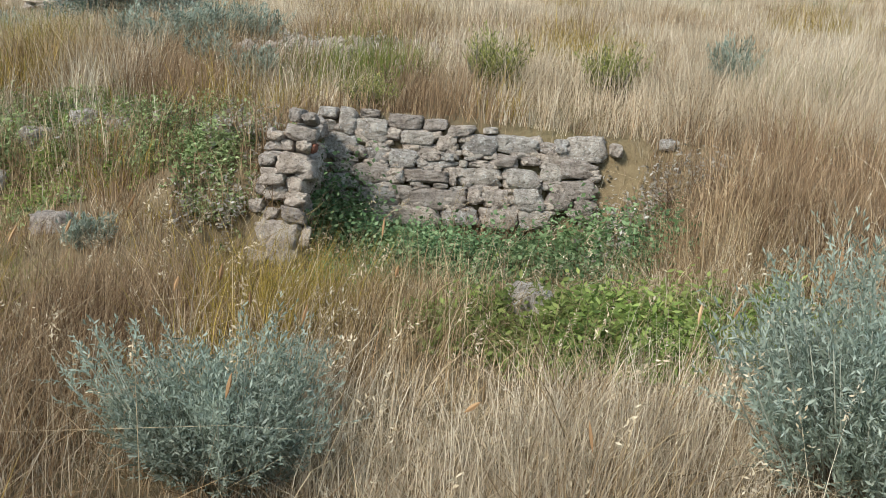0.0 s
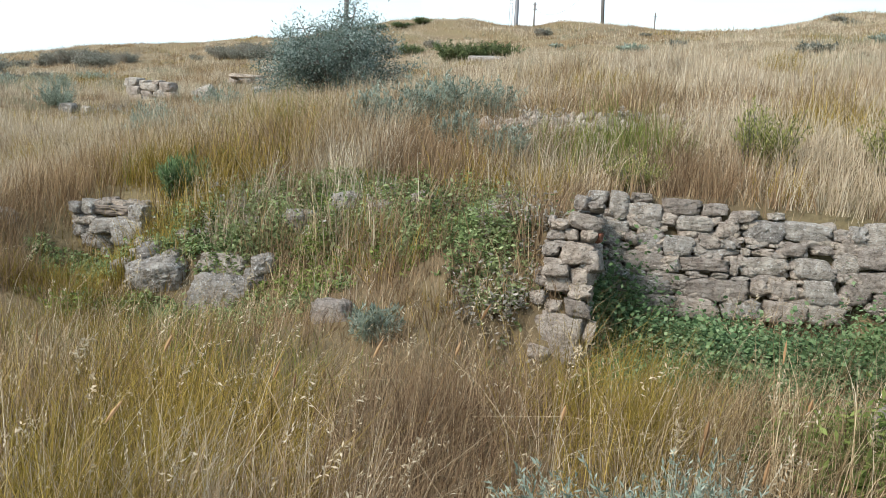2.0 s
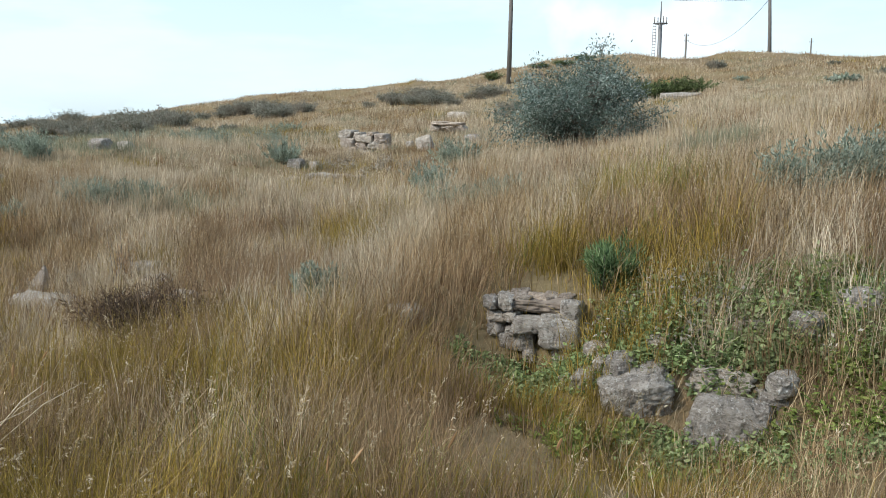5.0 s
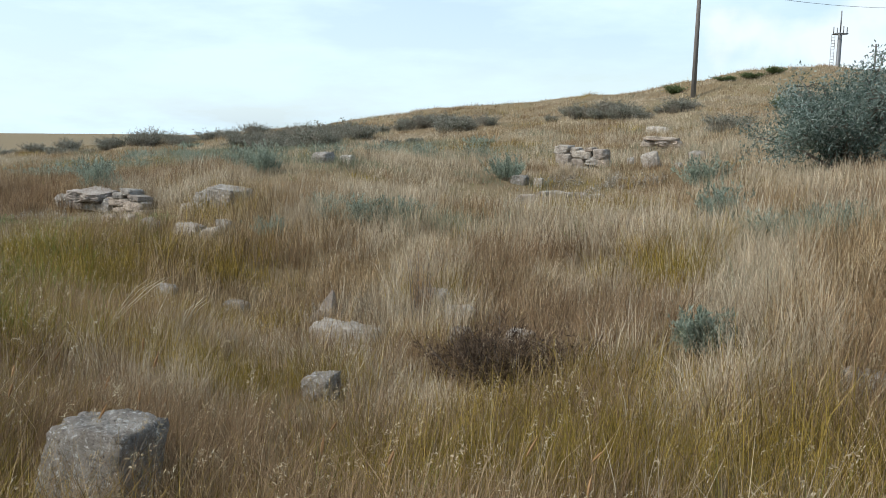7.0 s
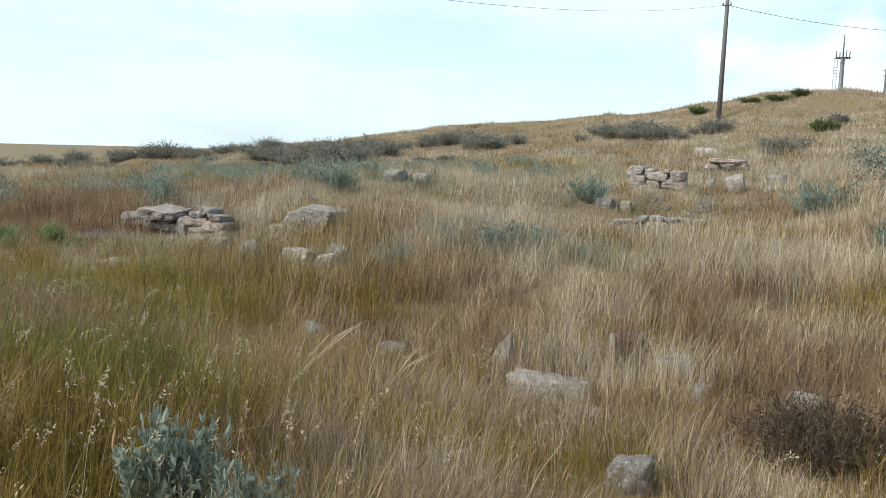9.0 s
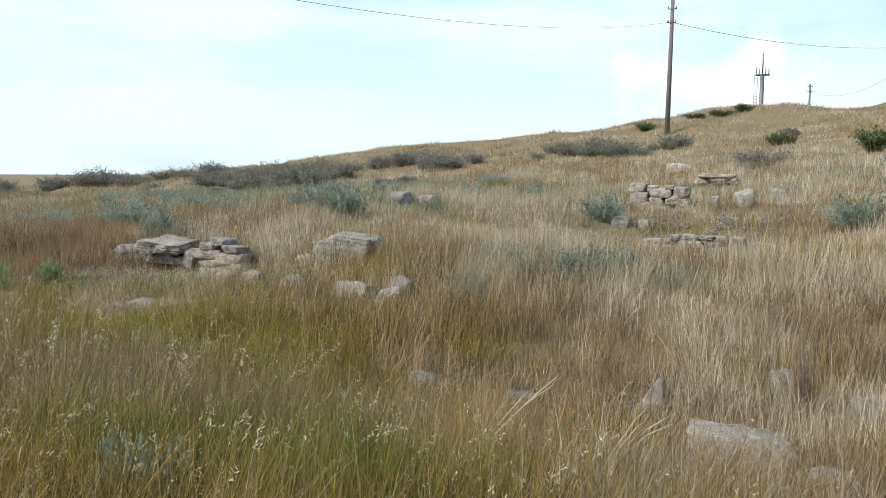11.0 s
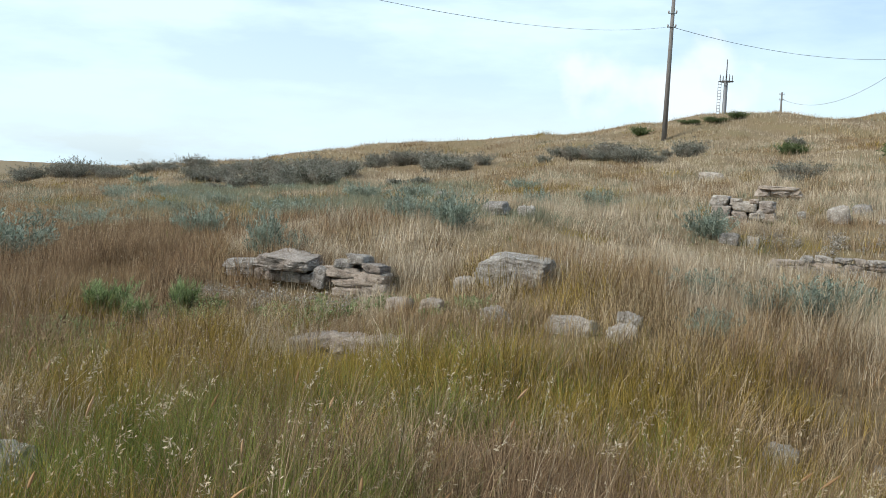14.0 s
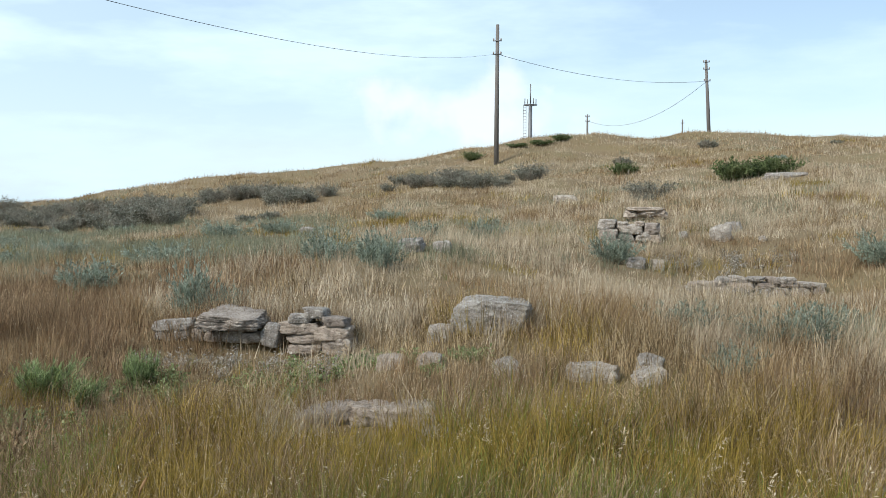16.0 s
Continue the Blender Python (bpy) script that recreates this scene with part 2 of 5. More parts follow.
SOIL, _n, _l, _b = material("thatched_soil", 0.97)
_big = noise_node(_n, _l, 0.35, 5, 0.6)
_fine = noise_node(_n, _l, 16, 10, 0.75)
_far = ramp(_n, ((0.30, (0.20, 0.135, 0.07)), (0.50, (0.30, 0.22, 0.115)), (0.68, (0.25, 0.20, 0.085))))
_near = ramp(_n, ((0.32, (0.05, 0.038, 0.026)), (0.55, (0.15, 0.115, 0.07)), (0.75, (0.30, 0.24, 0.155))))
_l.new(_big.outputs["Fac"], _far.inputs["Fac"])
_l.new(_fine.outputs["Fac"], _near.inputs["Fac"])
_l.new(blend(_n, _l, _far.outputs["Color"], _near.outputs["Color"], 0.55), _b.inputs["Base Color"])
_k = _n.new("ShaderNodeBump")
_k.inputs["Strength"].default_value, _k.inputs["Distance"].default_value = 0.8, 0.05
_l.new(_fine.outputs["Fac"], _k.inputs["Height"])
_l.new(_k.outputs["Normal"], _b.inputs["Normal"])

EARTH, _n, _l, _b = material("bare_earth", 0.97, 0.8, 25)
_t = noise_node(_n, _l, 9, 8, 0.7)
_r = ramp(_n, ((0.3, (0.10, 0.08, 0.065)), (0.55, (0.22, 0.18, 0.145)), (0.75, (0.33, 0.28, 0.23))))
_l.new(_t.outputs["Fac"], _r.inputs["Fac"])
_l.new(_r.outputs["Color"], _b.inputs["Base Color"])


# ---------------------------------------------------------------- mesh helpers
def tri_mesh(name, verts, tris, mat, smooth=False):
    """A mesh of triangles from arrays."""
    verts, tris = np.asarray(verts, np.float32), np.asarray(tris, np.int32)
    me = bpy.data.meshes.new(name)
    me.vertices.add(len(verts))
    me.vertices.foreach_set("co", verts.ravel())
    me.loops.add(tris.size)
    me.loops.foreach_set("vertex_index", tris.ravel())
    me.polygons.add(len(tris))
    me.polygons.foreach_set("loop_start", np.arange(0, tris.size, 3, dtype=np.int32))
    me.polygons.foreach_set("use_smooth", np.full(len(tris), smooth))
    me.update(calc_edges=True)
    me.materials.append(mat)
    return me


def part(name, me, parent, label=""):
    ob = new(name, me)
    ob.parent = parent
    return tagged(ob, label)


def thing(name, x, y, z, label, category, group="", kind="", me=None):
    ob = new(name, me)
    ob.matrix_world = pose(x, y, z)
    return tagged(ob, label, category, group, kind)


def tube(points, radii, sides=6):
    """Vertices and triangles of a tapering tube through points."""
    v, f = [], []
    pts = [Vector(p) for p in points]
    for i, p in enumerate(pts):
        d = (pts[min(i + 1, len(pts) - 1)] - pts[max(i - 1, 0)]).normalized()
        a = d.orthogonal().normalized()
        b = d.cross(a)
        for k in range(sides):
            w = 2 * math.pi * k / sides
            v.append(p + radii[i] * (math.cos(w) * a + math.sin(w) * b))
    for i in range(len(pts) - 1):
        for k in range(sides):
            a, b = i * sides + k, i * sides + (k + 1) % sides
            f += [(a, b, b + sides), (a, b + sides, a + sides)]
    for k in range(1, sides - 1):
        f.append((0, k + 1, k))
        last = (len(pts) - 1) * sides
        f.append((last, last + k, last + k + 1))
    return v, f


def joined(pieces):
    v, f, n = [], [], 0
    for pv, pf in pieces:
        v += [tuple(p) for p in pv]
        f += [tuple(i + n for i in t) for t in pf]
        n += len(pv)
    return v, f


def tube_mesh(name, runs, mat, sides=6):
    v, f = joined([tube(p, r, sides) for p, r in runs])
    return tri_mesh(name, v, f, mat, True)


# ---------------------------------------------------------------- terrain
RELIEF = (0.153, 1.043, 3.172, 7.781, 0.254, 1.494, 0.609, -3.829)
MOUNDS = (
    (2.6, 9.5, 3.2, 2.4, 0.51), (-1.5, 9.5, 2.5, 2.0, 0.25), (0.0, 5.0, 2.5, 2.0, -0.29),
    (4.0, 3.0, 3.0, 3.0, -0.30), (-3.0, 4.0, 3.0, 3.0, -0.21), (-6.5, 6.5, 3.0, 3.0, -0.33),
    (-9.0, 9.0, 3.0, 2.5, -0.62), (-9.7, 18.5, 3.5, 3.0, -0.69), (-16.5, 9.0, 3.5, 3.0, -0.36),
    (-12.0, 4.0, 4.0, 3.0, 0.24), (-5.2, 12.0, 3.0, 2.5, -0.22), (-9.0, 26.0, 5.0, 4.0, -0.19),
    (-16.0, 19.0, 5.0, 4.0, 0.50), (2.0, 18.0, 5.0, 5.0, 0.66), (-5.0, 49.0, 10.0, 8.0, -0.29),
    (-18.0, 50.0, 9.0, 8.0, 0.36), (-13.5, 67.0, 8.0, 6.0, 1.0), (-11.0, 69.0, 4.0, 4.0, 0.7), (18.0, 84.0, 17.0, 16.0, -2.2),
    (0.5, 74.0, 4.0, 4.0, 0.35), (-22.0, 62.0, 4.0, 4.0, 0.4), (-29.0, 60.0, 5.0, 4.0, -0.2), (-42.0, 50.0, 8.0, 5.0, 0.3), (15.0, 60.0, 6.0, 6.0, -0.4), (22.0, 60.0, 5.0, 6.0, 0.4),
    (-1.5, 6.0, 1.0, 0.7, -0.26), (-2.7, 7.0, 0.6, 0.5, -0.16), (-9.6, 17.8, 1.3, 0.6, -0.14),
)


CREST_BEARING = (-60, -48, -44, -40, -37, -34, -31, -28, -25, -22, -18, -15, -12, -8, -4, -1, 2, 5, 8, 11, 14, 18.5, 26, 33)
CREST_RISE = (-1.0, -0.7, -0.4, -0.4, -0.55, -0.6, -0.5, -0.22, -0.2, -0.38, -0.45, -0.58, -0.52, -0.42, -0.5, -0.3, -0.18, -0.15, -0.42, -0.58, -0.6, 0.3, -0.9, -0.6)


def soft_step(v, lo, hi):
    t = np.clip((v - lo) / (hi - lo), 0, 1)
    return t * t * (3 - 2 * t)


def land(x, y):
    """Height of the ground at x, y (numbers or arrays)."""
    x, y = np.asarray(x, float), np.asarray(y, float)
    r = np.hypot(x + 5, y)
    k = np.minimum(1, 74 / np.maximum(r, 1e-6))
    u, v = (-5 + (x + 5) * k) / 50, y * k / 50
    v = np.maximum(v, -0.15)
    a = RELIEF
    z = a[0] + a[1] * u + a[2] * v + a[3] * u * v + a[4] * v * v + a[5] * u * u + a[6] * v**3 + a[7] * u * v * v
    z = z - 0.05 * np.maximum(r - 74, 0)
    for mx, my, rx, ry, h in MOUNDS:
        z = z + h * np.exp(-(((x - mx) / rx) ** 2) - ((y - my) / ry) ** 2)
    far = soft_step(r, 30, 50)
    z = z + far * (0.16 * np.sin(0.9 * x + 0.35 * y) * np.sin(0.23 * x - 0.8 * y) + 0.14 * np.sin(0.47 * x + 1.3) * np.sin(0.38 * y + 0.21 * x))
    # the crest line, by its bearing
    z = z + soft_step(r, 48, 68) * np.interp(np.degrees(np.arctan2(x + 5, np.maximum(y, 0.1))), CREST_BEARING, CREST_RISE)
    # the sunken room in front of the dry-stone wall
    left = 1.3 - 0.75 * (1 - soft_step(y, 5.5, 5.75))
    cut = soft_step(x, left, left + 0.25) * (1 - soft_step(x, 3.2, 4.2)) * (1 - soft_step(y, 6.62, 6.78)) * soft_step(y, 3.9, 5.0)
    bank = (1 - soft_step(x, 1.25, 1.5)) * soft_step(x, 0.0, 0.9) * soft_step(y, 5.8 + 0.1 * soft_step(x, 0.6, 1.0), 6.15) * (1 - soft_step(y, 6.6, 7.4))
    behind = soft_step(x, 0.9, 1.4) * (1 - soft_step(x, 3.7, 4.6)) * soft_step(y, 6.62, 6.8) * (1 - soft_step(y, 7.2, 8.6))
    z = z + cut * (np.minimum(z, -0.12) - z) + bank * (np.maximum(z, 0.72) - z) + behind * (np.maximum(z, 0.86) - z)
    # ledges behind the smaller ruins
    for cx, cy, wx, drop in ((-2.6, 7.35, 0.55, 0.28), (-1.3, 6.45, 0.8, 0.22), (-16.2, 13.2, 1.8, 0.28), (-11.1, 24.0, 0.7, 0.35), (-9.6, 18.5, 1.2, 0.18)):
        z = z - drop * np.exp(-(((x - cx) / wx) ** 2)) * soft_step(y, cy - 1.6, cy - 0.6) * (1 - soft_step(y, cy - 0.05, cy + 0.12))
    return z + 0.03 * np.sin(1.7 * x + 0.6 * y) * np.sin(1.3 * y - 0.4 * x) * np.minimum(1, r / 3)


# ---------------------------------------------------------------- ground
def graded(lo, hi, step, far_lo, far_hi, far_step, reach):
    """Grid lines: fine from lo to hi, coarser to far_lo and far_hi, then widening to the horizon."""
    grow, d = [], far_step
    while sum(grow) < reach:
        d *= 1.25
        grow.append(d)
    outer = np.cumsum(grow)
    return np.r_[far_lo - outer[::-1], np.arange(far_lo, lo, far_step), np.arange(lo, hi, step), np.arange(hi, far_hi + far_step / 2, far_step), far_hi + outer]


gx, gy = graded(-19, 5, 0.15, -75, 33, 0.75, 1600), graded(0, 25, 0.15, -6, 91, 0.75, 1600)
mx, my = np.meshgrid(gx, gy)
mz = np.maximum(land(mx, my), -30)
gv = np.stack([mx.ravel(), my.ravel(), mz.ravel()], 1)
ci, cj = np.meshgrid(np.arange(len(gx) - 1), np.arange(len(gy) - 1))
a = (cj * len(gx) + ci).ravel()
gt = np.concatenate([np.stack([a, a + 1, a + len(gx) + 1], 1), np.stack([a, a + len(gx) + 1, a + len(gx)], 1)])
ground = tagged(new("ground", tri_mesh("ground", gv, gt, SOIL, True)), "dry grassy hillside soil with straw litter", "ground", kind="structure")

# ---------------------------------------------------------------- stones
ICO = {}


def ico(sub):
    if sub not in ICO:
        bm = bmesh.new()
        bmesh.ops.create_icosphere(bm, subdivisions=sub, radius=1.0)
        ICO[sub] = np.array([v.co[:] for v in bm.verts]), np.array([[v.index for v in f.verts] for f in bm.faces])
        bm.free()
    return ICO[sub]


def rock_mesh(size, seed, mat=None, sub=3, boxy=0.7, rough=0.1, pointed=0.0):
    """A worn, chipped block of the given size (x, y, z), with its middle at the origin."""
    v, f = ico(sub)
    cube = v / np.abs(v).max(1, keepdims=True)
    p = v * 1.12 * (1 - boxy) + cube * boxy
    rnd = np.random.RandomState(seed)
    shift = rnd.rand(3) * 50
    for _ in range(12):
        d = rnd.randn(3)
        d /= np.linalg.norm(d)
        lim = np.max(p @ d) * ((0.80 + 0.18 * rnd.rand()) if boxy > 0.75 else (0.70 + 0.26 * rnd.rand()))
        over = np.maximum(p @ d - lim, 0)
        p = p - 0.95 * over[:, None] * d
    p[:, 0] += p[:, 2] * rnd.randn() * 0.10
    p[:, 2] += p[:, 0] * rnd.randn() * 0.07
    p /= np.abs(p).max(0)
    beds = 2.0 + 2.5 * rnd.rand()
    out = []
    scale = np.array(size) / max(size)
    for q in p:
        w = q * scale
        a = noise.noise(Vector(q * 1.1 + shift))
        b = noise.noise(Vector(w * 3.4 + shift + 9))
        c = noise.noise(Vector(w * 8.5 + shift + 31))
        e = abs(noise.noise(Vector(w * 5.0 + shift + 57)))
        layer = (w[2] * beds * 3 + 0.5 * a + 0.4 * b) % 1.0  # weathered bedding: each layer juts out and is cut back below
        q = q * np.array((1 - rough * 0.75 * (1 - layer) ** 2, 1 - rough * 0.75 * (1 - layer) ** 2, 1))
        out.append(q * (1 + rough * (0.8 * a + 0.8 * b + 0.6 * c - 0.7 * max(0.0, 0.2 - e) / 0.2)))
    p = np.array(out)
    if pointed:
        p[:, :2] *= (1 - pointed * (p[:, 2:] + 1) / 2)
    return tri_mesh("stone", p * (np.array(size) / 2), f, mat or STONE, sub > 3)


SEED_NO = [100]


def piece(parent, at, size, turn=(0, 0, 0), mat=None, sub=3, boxy=0.7, rough=0.1):
    """One stone as a part of a built thing; at: its middle in the world."""
    SEED_NO[0] += 1
    ob = new("stone", rock_mesh(size, SEED_NO[0], mat, sub, boxy, rough))
    ob.parent = parent
    ob.matrix_basis = parent.matrix_basis.inverted() @ pose(*at, *turn)
    return ob


def boulder(x, y, size, label, sunk=0.3, turn=(0, 0, 0), mat=None, sub=4, boxy=0.8, rough=0.12, z=None, name="boulder", pointed=0.0):
    SEED_NO[0] += 1
    ob = new(name, rock_mesh(size, SEED_NO[0], mat or LICHEN_STONE, sub, boxy, rough, pointed))
    ground_z = float(land(x, y)) if z is None else z
    ob.matrix_world = pose(x, y, ground_z + size[2] * (0.5 - sunk), *turn)
    return tagged(ob, label, "rock", "scattered stones")


def face_stones(parent, boxes, to_world, depth, mat=None, tilt=0.0, loose=1.0):
    """Stones filling the rectangles (u0, v0, u1, v1) of a wall's face; to_world gives the place of (u, v) and metres per unit."""
    rnd = random.Random(len(boxes) * 7 + 1)
    for u0, v0, u1, v1 in boxes:
        (x, y, z), mu, mv = to_world((u0 + u1) / 2, (v0 + v1) / 2)
        w, h = (u1 - u0) * mu * 1.05, (v1 - v0) * mv * 1.07
        d = depth * rnd.uniform(0.8, 1.15)
        piece(parent, (x, y + d / 2 - loose * rnd.uniform(0.0, 0.03), z), (w, d, h), (tilt + 4 * (loose - 1) * rnd.uniform(-1, 1), loose * rnd.uniform(-4, 4), loose * rnd.uniform(-5, 5)),
              mat or (LICHEN_STONE if rnd.random() < 0.45 else STONE), 4 if w * h > 0.02 else 3, 0.92, 0.09)


# the dry-stone wall of the sunken room
wall = thing("dry_stone_wall", 2.4, 6.8, 0.0, "weathered dry-stone retaining wall of rough limestone blocks", "stone wall")
COURSES = (
    ((237, 37, 308, 80), (305, 37, 372, 127), (372, 37, 432, 68), (240, 80, 305, 120), (365, 68, 463, 150), (460, 47, 567, 103), (567, 53, 645, 97),
     (638, 72, 742, 112), (757, 72, 803, 97), (800, 95, 925, 157), (925, 110, 975, 150), (975, 95, 1018, 145), (1018, 80, 1148, 172), (1150, 100, 1195, 145)),
    ((246, 120, 372, 195), (505, 95, 605, 150), (463, 105, 505, 140), (610, 107, 675, 160), (680, 97, 808, 172), (945, 142, 1033, 190), (870, 160, 940, 195),
     (365, 160, 402, 210), (397, 168, 468, 227), (473, 165, 560, 235), (565, 155, 628, 200), (628, 165, 672, 196), (700, 170, 750, 190), (780, 160, 868, 205)),
    ((555, 198, 685, 228), (687, 188, 713, 215), (713, 188, 785, 215), (308, 197, 375, 225), (270, 182, 310, 213), (290, 225, 357, 258), (350, 220, 490, 288),
     (520, 230, 660, 278), (680, 215, 820, 280), (490, 235, 525, 280), (658, 228, 682, 280), (825, 205, 940, 270), (940, 190, 1010, 250), (1000, 165, 1120, 230)),
    ((385, 280, 430, 298), (430, 285, 475, 312), (550, 282, 605, 305), (610, 272, 655, 292), (378, 298, 500, 362), (470, 290, 552, 338), (530, 295, 720, 365),
     (720, 285, 770, 340), (660, 282, 720, 300), (345, 275, 385, 310), (770, 282, 850, 345), (850, 270, 960, 350), (280, 260, 345, 330), (300, 320, 380, 365)),
    ((300, 352, 398, 412), (398, 358, 520, 418), (520, 356, 640, 424), (640, 352, 758, 412), (758, 346, 880, 416), (880, 346, 980, 412), (1008, 232, 1112, 300), (958, 262, 1050, 345), (1048, 296, 1120, 352)),
)


def main_face(u, v):
    z = 0.87 - (v - 55) / 464
    return (1.44 + (u - 282) / 408, 6.58 + (z - 0.31) * 0.22, z), 1 / 408, 1 / 464


piece(wall, (2.45, 6.86, 0.28), (2.35, 0.36, 0.92), (-9, 0, 0), EARTH, 4, 0.9, 0.03)
for course in COURSES:
    face_stones(wall, course, main_face, 0.26, tilt=-9)
rnd = random.Random(5)
for i in range(230):  # chinking stones set back in the joints
    u, v = rnd.uniform(240, 1120), rnd.uniform(60, 360)
    if v < 90 + 0.05 * max(0, u - 600):
        continue
    (x, y, z), mu, mv = main_face(u, v)
    s = rnd.uniform(0.05, 0.11)
    piece(wall, (x, y + 0.055, z), (s * 1.6, 0.12, s * 0.85), (0, rnd.uniform(-20, 20), 0), STONE, 2, 0.8)
SIDE = (
    (145, 95, 240, 145), (160, 40, 202, 84), (198, 55, 242, 86), (88, 148, 145, 180), (143, 145, 182, 182), (178, 145, 226, 180), (127, 180, 225, 250),
    (185, 195, 247, 265), (78, 185, 130, 225), (90, 228, 165, 282), (100, 178, 155, 200), (165, 250, 225, 300), (95, 282, 168, 330), (160, 298, 230, 345), (75, 390, 212, 487),
    (98, 352, 150, 392), (150, 340, 225, 392), (55, 330, 100, 372), (120, 470, 215, 530), (60, 480, 125, 525), (205, 400, 240, 470), (100, 120, 148, 150),
)


def side_face(u, v):
    z = 0.89 - (v - 78) / 478
    return (1.25 + (u - 147) / 450, 5.62 + z * 0.24, z), 1 / 450, 1 / 478


side_wall = thing("stone_side_wall", 1.3, 6.0, 0.0, "crumbling end of a dry-stone cross wall", "stone wall")
face_stones(side_wall, SIDE, side_face, 0.24, STONE, -12, 2.4)
piece(side_wall, (1.44, 5.84, 0.72), (0.06, 0.12, 0.075), (0, 0, 0), RED_STONE, 2)
for j in range(5):  # the flank that faces into the sunken room
    for i in range(3):
        z = 0.78 - 0.17 * j
        piece(side_wall, (1.36 + rnd.uniform(-0.02, 0.02), 6.0 + 0.24 * i + rnd.uniform(-0.03, 0.03), z), (0.2, rnd.uniform(0.2, 0.28), rnd.uniform(0.14, 0.19)), (0, 0, rnd.uniform(-8, 8)), STONE, 2)
for i in range(70):
    z = rnd.uniform(-0.05, 0.8)
    piece(side_wall, (rnd.uniform(1.1, 1.42), 5.74 + z * 0.24 + rnd.uniform(-0.01, 0.05), z), (rnd.uniform(0.06, 0.12), 0.12, rnd.uniform(0.05, 0.09)), (0, rnd.uniform(-20, 20), 0), STONE, 2)

# ruin stump with a hollow, on the bank
stump = thing("ruined_wall_stump", -2.6, 7.5, 0.1, "crumbled limestone wall stump with a dark hollow on the weedy bank", "stone wall")


def stump_face(u, v):
    return (-2.64 + (u - 240) / 466, 7.22 + 0.05 * math.sin(u / 60), 0.49 - (v - 110) / 466), 1 / 466, 1 / 466


face_stones(stump, ((92, 112, 152, 172), (150, 178, 255, 234), (128, 214, 218, 250), (112, 246, 236, 302), (198, 292, 246, 342), (252, 166, 388, 276), (320, 118, 388, 184), (298, 284, 372, 332), (374, 200, 408, 262),
                    (45, 124, 96, 172), (60, 172, 128, 214), (64, 214, 122, 262), (128, 172, 172, 206), (370, 262, 410, 330), (120, 300, 180, 340)), stump_face, 0.3, LICHEN_STONE, -6)
piece(stump, (-2.64, 7.5, 0.42), (0.56, 0.42, 0.10), (5, 3, 8), EARTH, 5, 0.8, 0.07)
piece(stump, (-2.62, 7.72, 0.2), (0.7, 0.4, 0.45), (0, 0, 0), EARTH, 3, 0.7)
for i in range(12):
    k = random.Random(i).uniform
    piece(stump, (k(-2.95, -2.35), k(7.3, 7.6), 0.46), (k(0.08, 0.16), k(0.08, 0.14), 0.06), (k(-8, 8), k(-8, 8), k(0, 90)), STONE, 3)


def fallen(u, v, y):
    return -1.62 + (u - 742) / 460, y, 0.16 - (v - 425) / 480


for (u0, v0, u1, v1), y, turn in (((545, 400, 748, 545), 6.5, (10, -14, 6)), ((785, 372, 960, 448), 6.62, (0, 4, -6)), ((778, 442, 1000, 620), 6.38, (-8, 2, 4)), ((950, 420, 1092, 518), 6.58, (0, 8, 10)),
                                 ((985, 490, 1052, 595), 6.45, (0, 0, 20)), ((440, 430, 512, 498), 6.68, (0, 0, 0)), ((505, 390, 620, 472), 6.75, (0, 0, 0))):
    x, y, z = fallen((u0 + u1) / 2, (v0 + v1) / 2, y)
    size = ((u1 - u0) / 415, 0.36, (v1 - v0) / 430)
    SEED_NO[0] += 1
    ob = new("fallen_block", rock_mesh(size, SEED_NO[0], LICHEN_STONE, 5, 0.84, 0.10))
    ob.matrix_world = pose(x, y + 0.05, min(z, float(land(x, y)) + size[2] * 0.5), *turn)
    tagged(ob, "pale grey fallen limestone block on the weedy bank", "rock", "fallen blocks")

# low ruin with cap slabs
cap_wall = thing("ruined_slab_wall", -16.4, 13.4, 0.0, "low ruined wall of dark stones under flat cap slabs", "stone wall")


def cap_face(u, v):
    x = -16.78 + (u - 328) / 262
    return (x, 13.12 - (x + 16.78) * 0.15, 0.43 - (v - 133) / 291), 1 / 262, 1 / 291


face_stones(cap_wall, ((55, 145, 192, 188), (60, 184, 185, 226), (222, 150, 268, 190), (236, 184, 300, 222), (298, 178, 372, 220), (368, 182, 432, 222), (428, 148, 502, 230), (500, 138, 626, 184), (612, 146, 726, 200),
                       (514, 182, 640, 216), (520, 212, 632, 252), (636, 190, 732, 246), (574, 88, 642, 124), (518, 110, 600, 142), (640, 118, 712, 150), (186, 176, 232, 222)), cap_face, 0.4, None, -4)
x, y, z = cap_face(330, 142)[0]
piece(cap_wall, (x, y + 0.12, z + 0.02), (0.78, 0.7, 0.20), (6, 6, 4), STONE, 5, 0.88, 0.11)
piece(cap_wall, (-16.4, 13.75, 0.1), (2.4, 0.5, 0.45), (0, 0, -11), EARTH, 3, 0.7)

# distant rubble pile, flat slab and low wall
pile = thing("rubble_wall", -11.0, 24.1, 0.9, "broken dry-stone rubble wall in dry grass", "stone wall")


def pile_face(u, v):
    return (-11.0 + (u - 300) / 190, 23.85, 1.28 - (v - 165) / 195), 1 / 190, 1 / 195


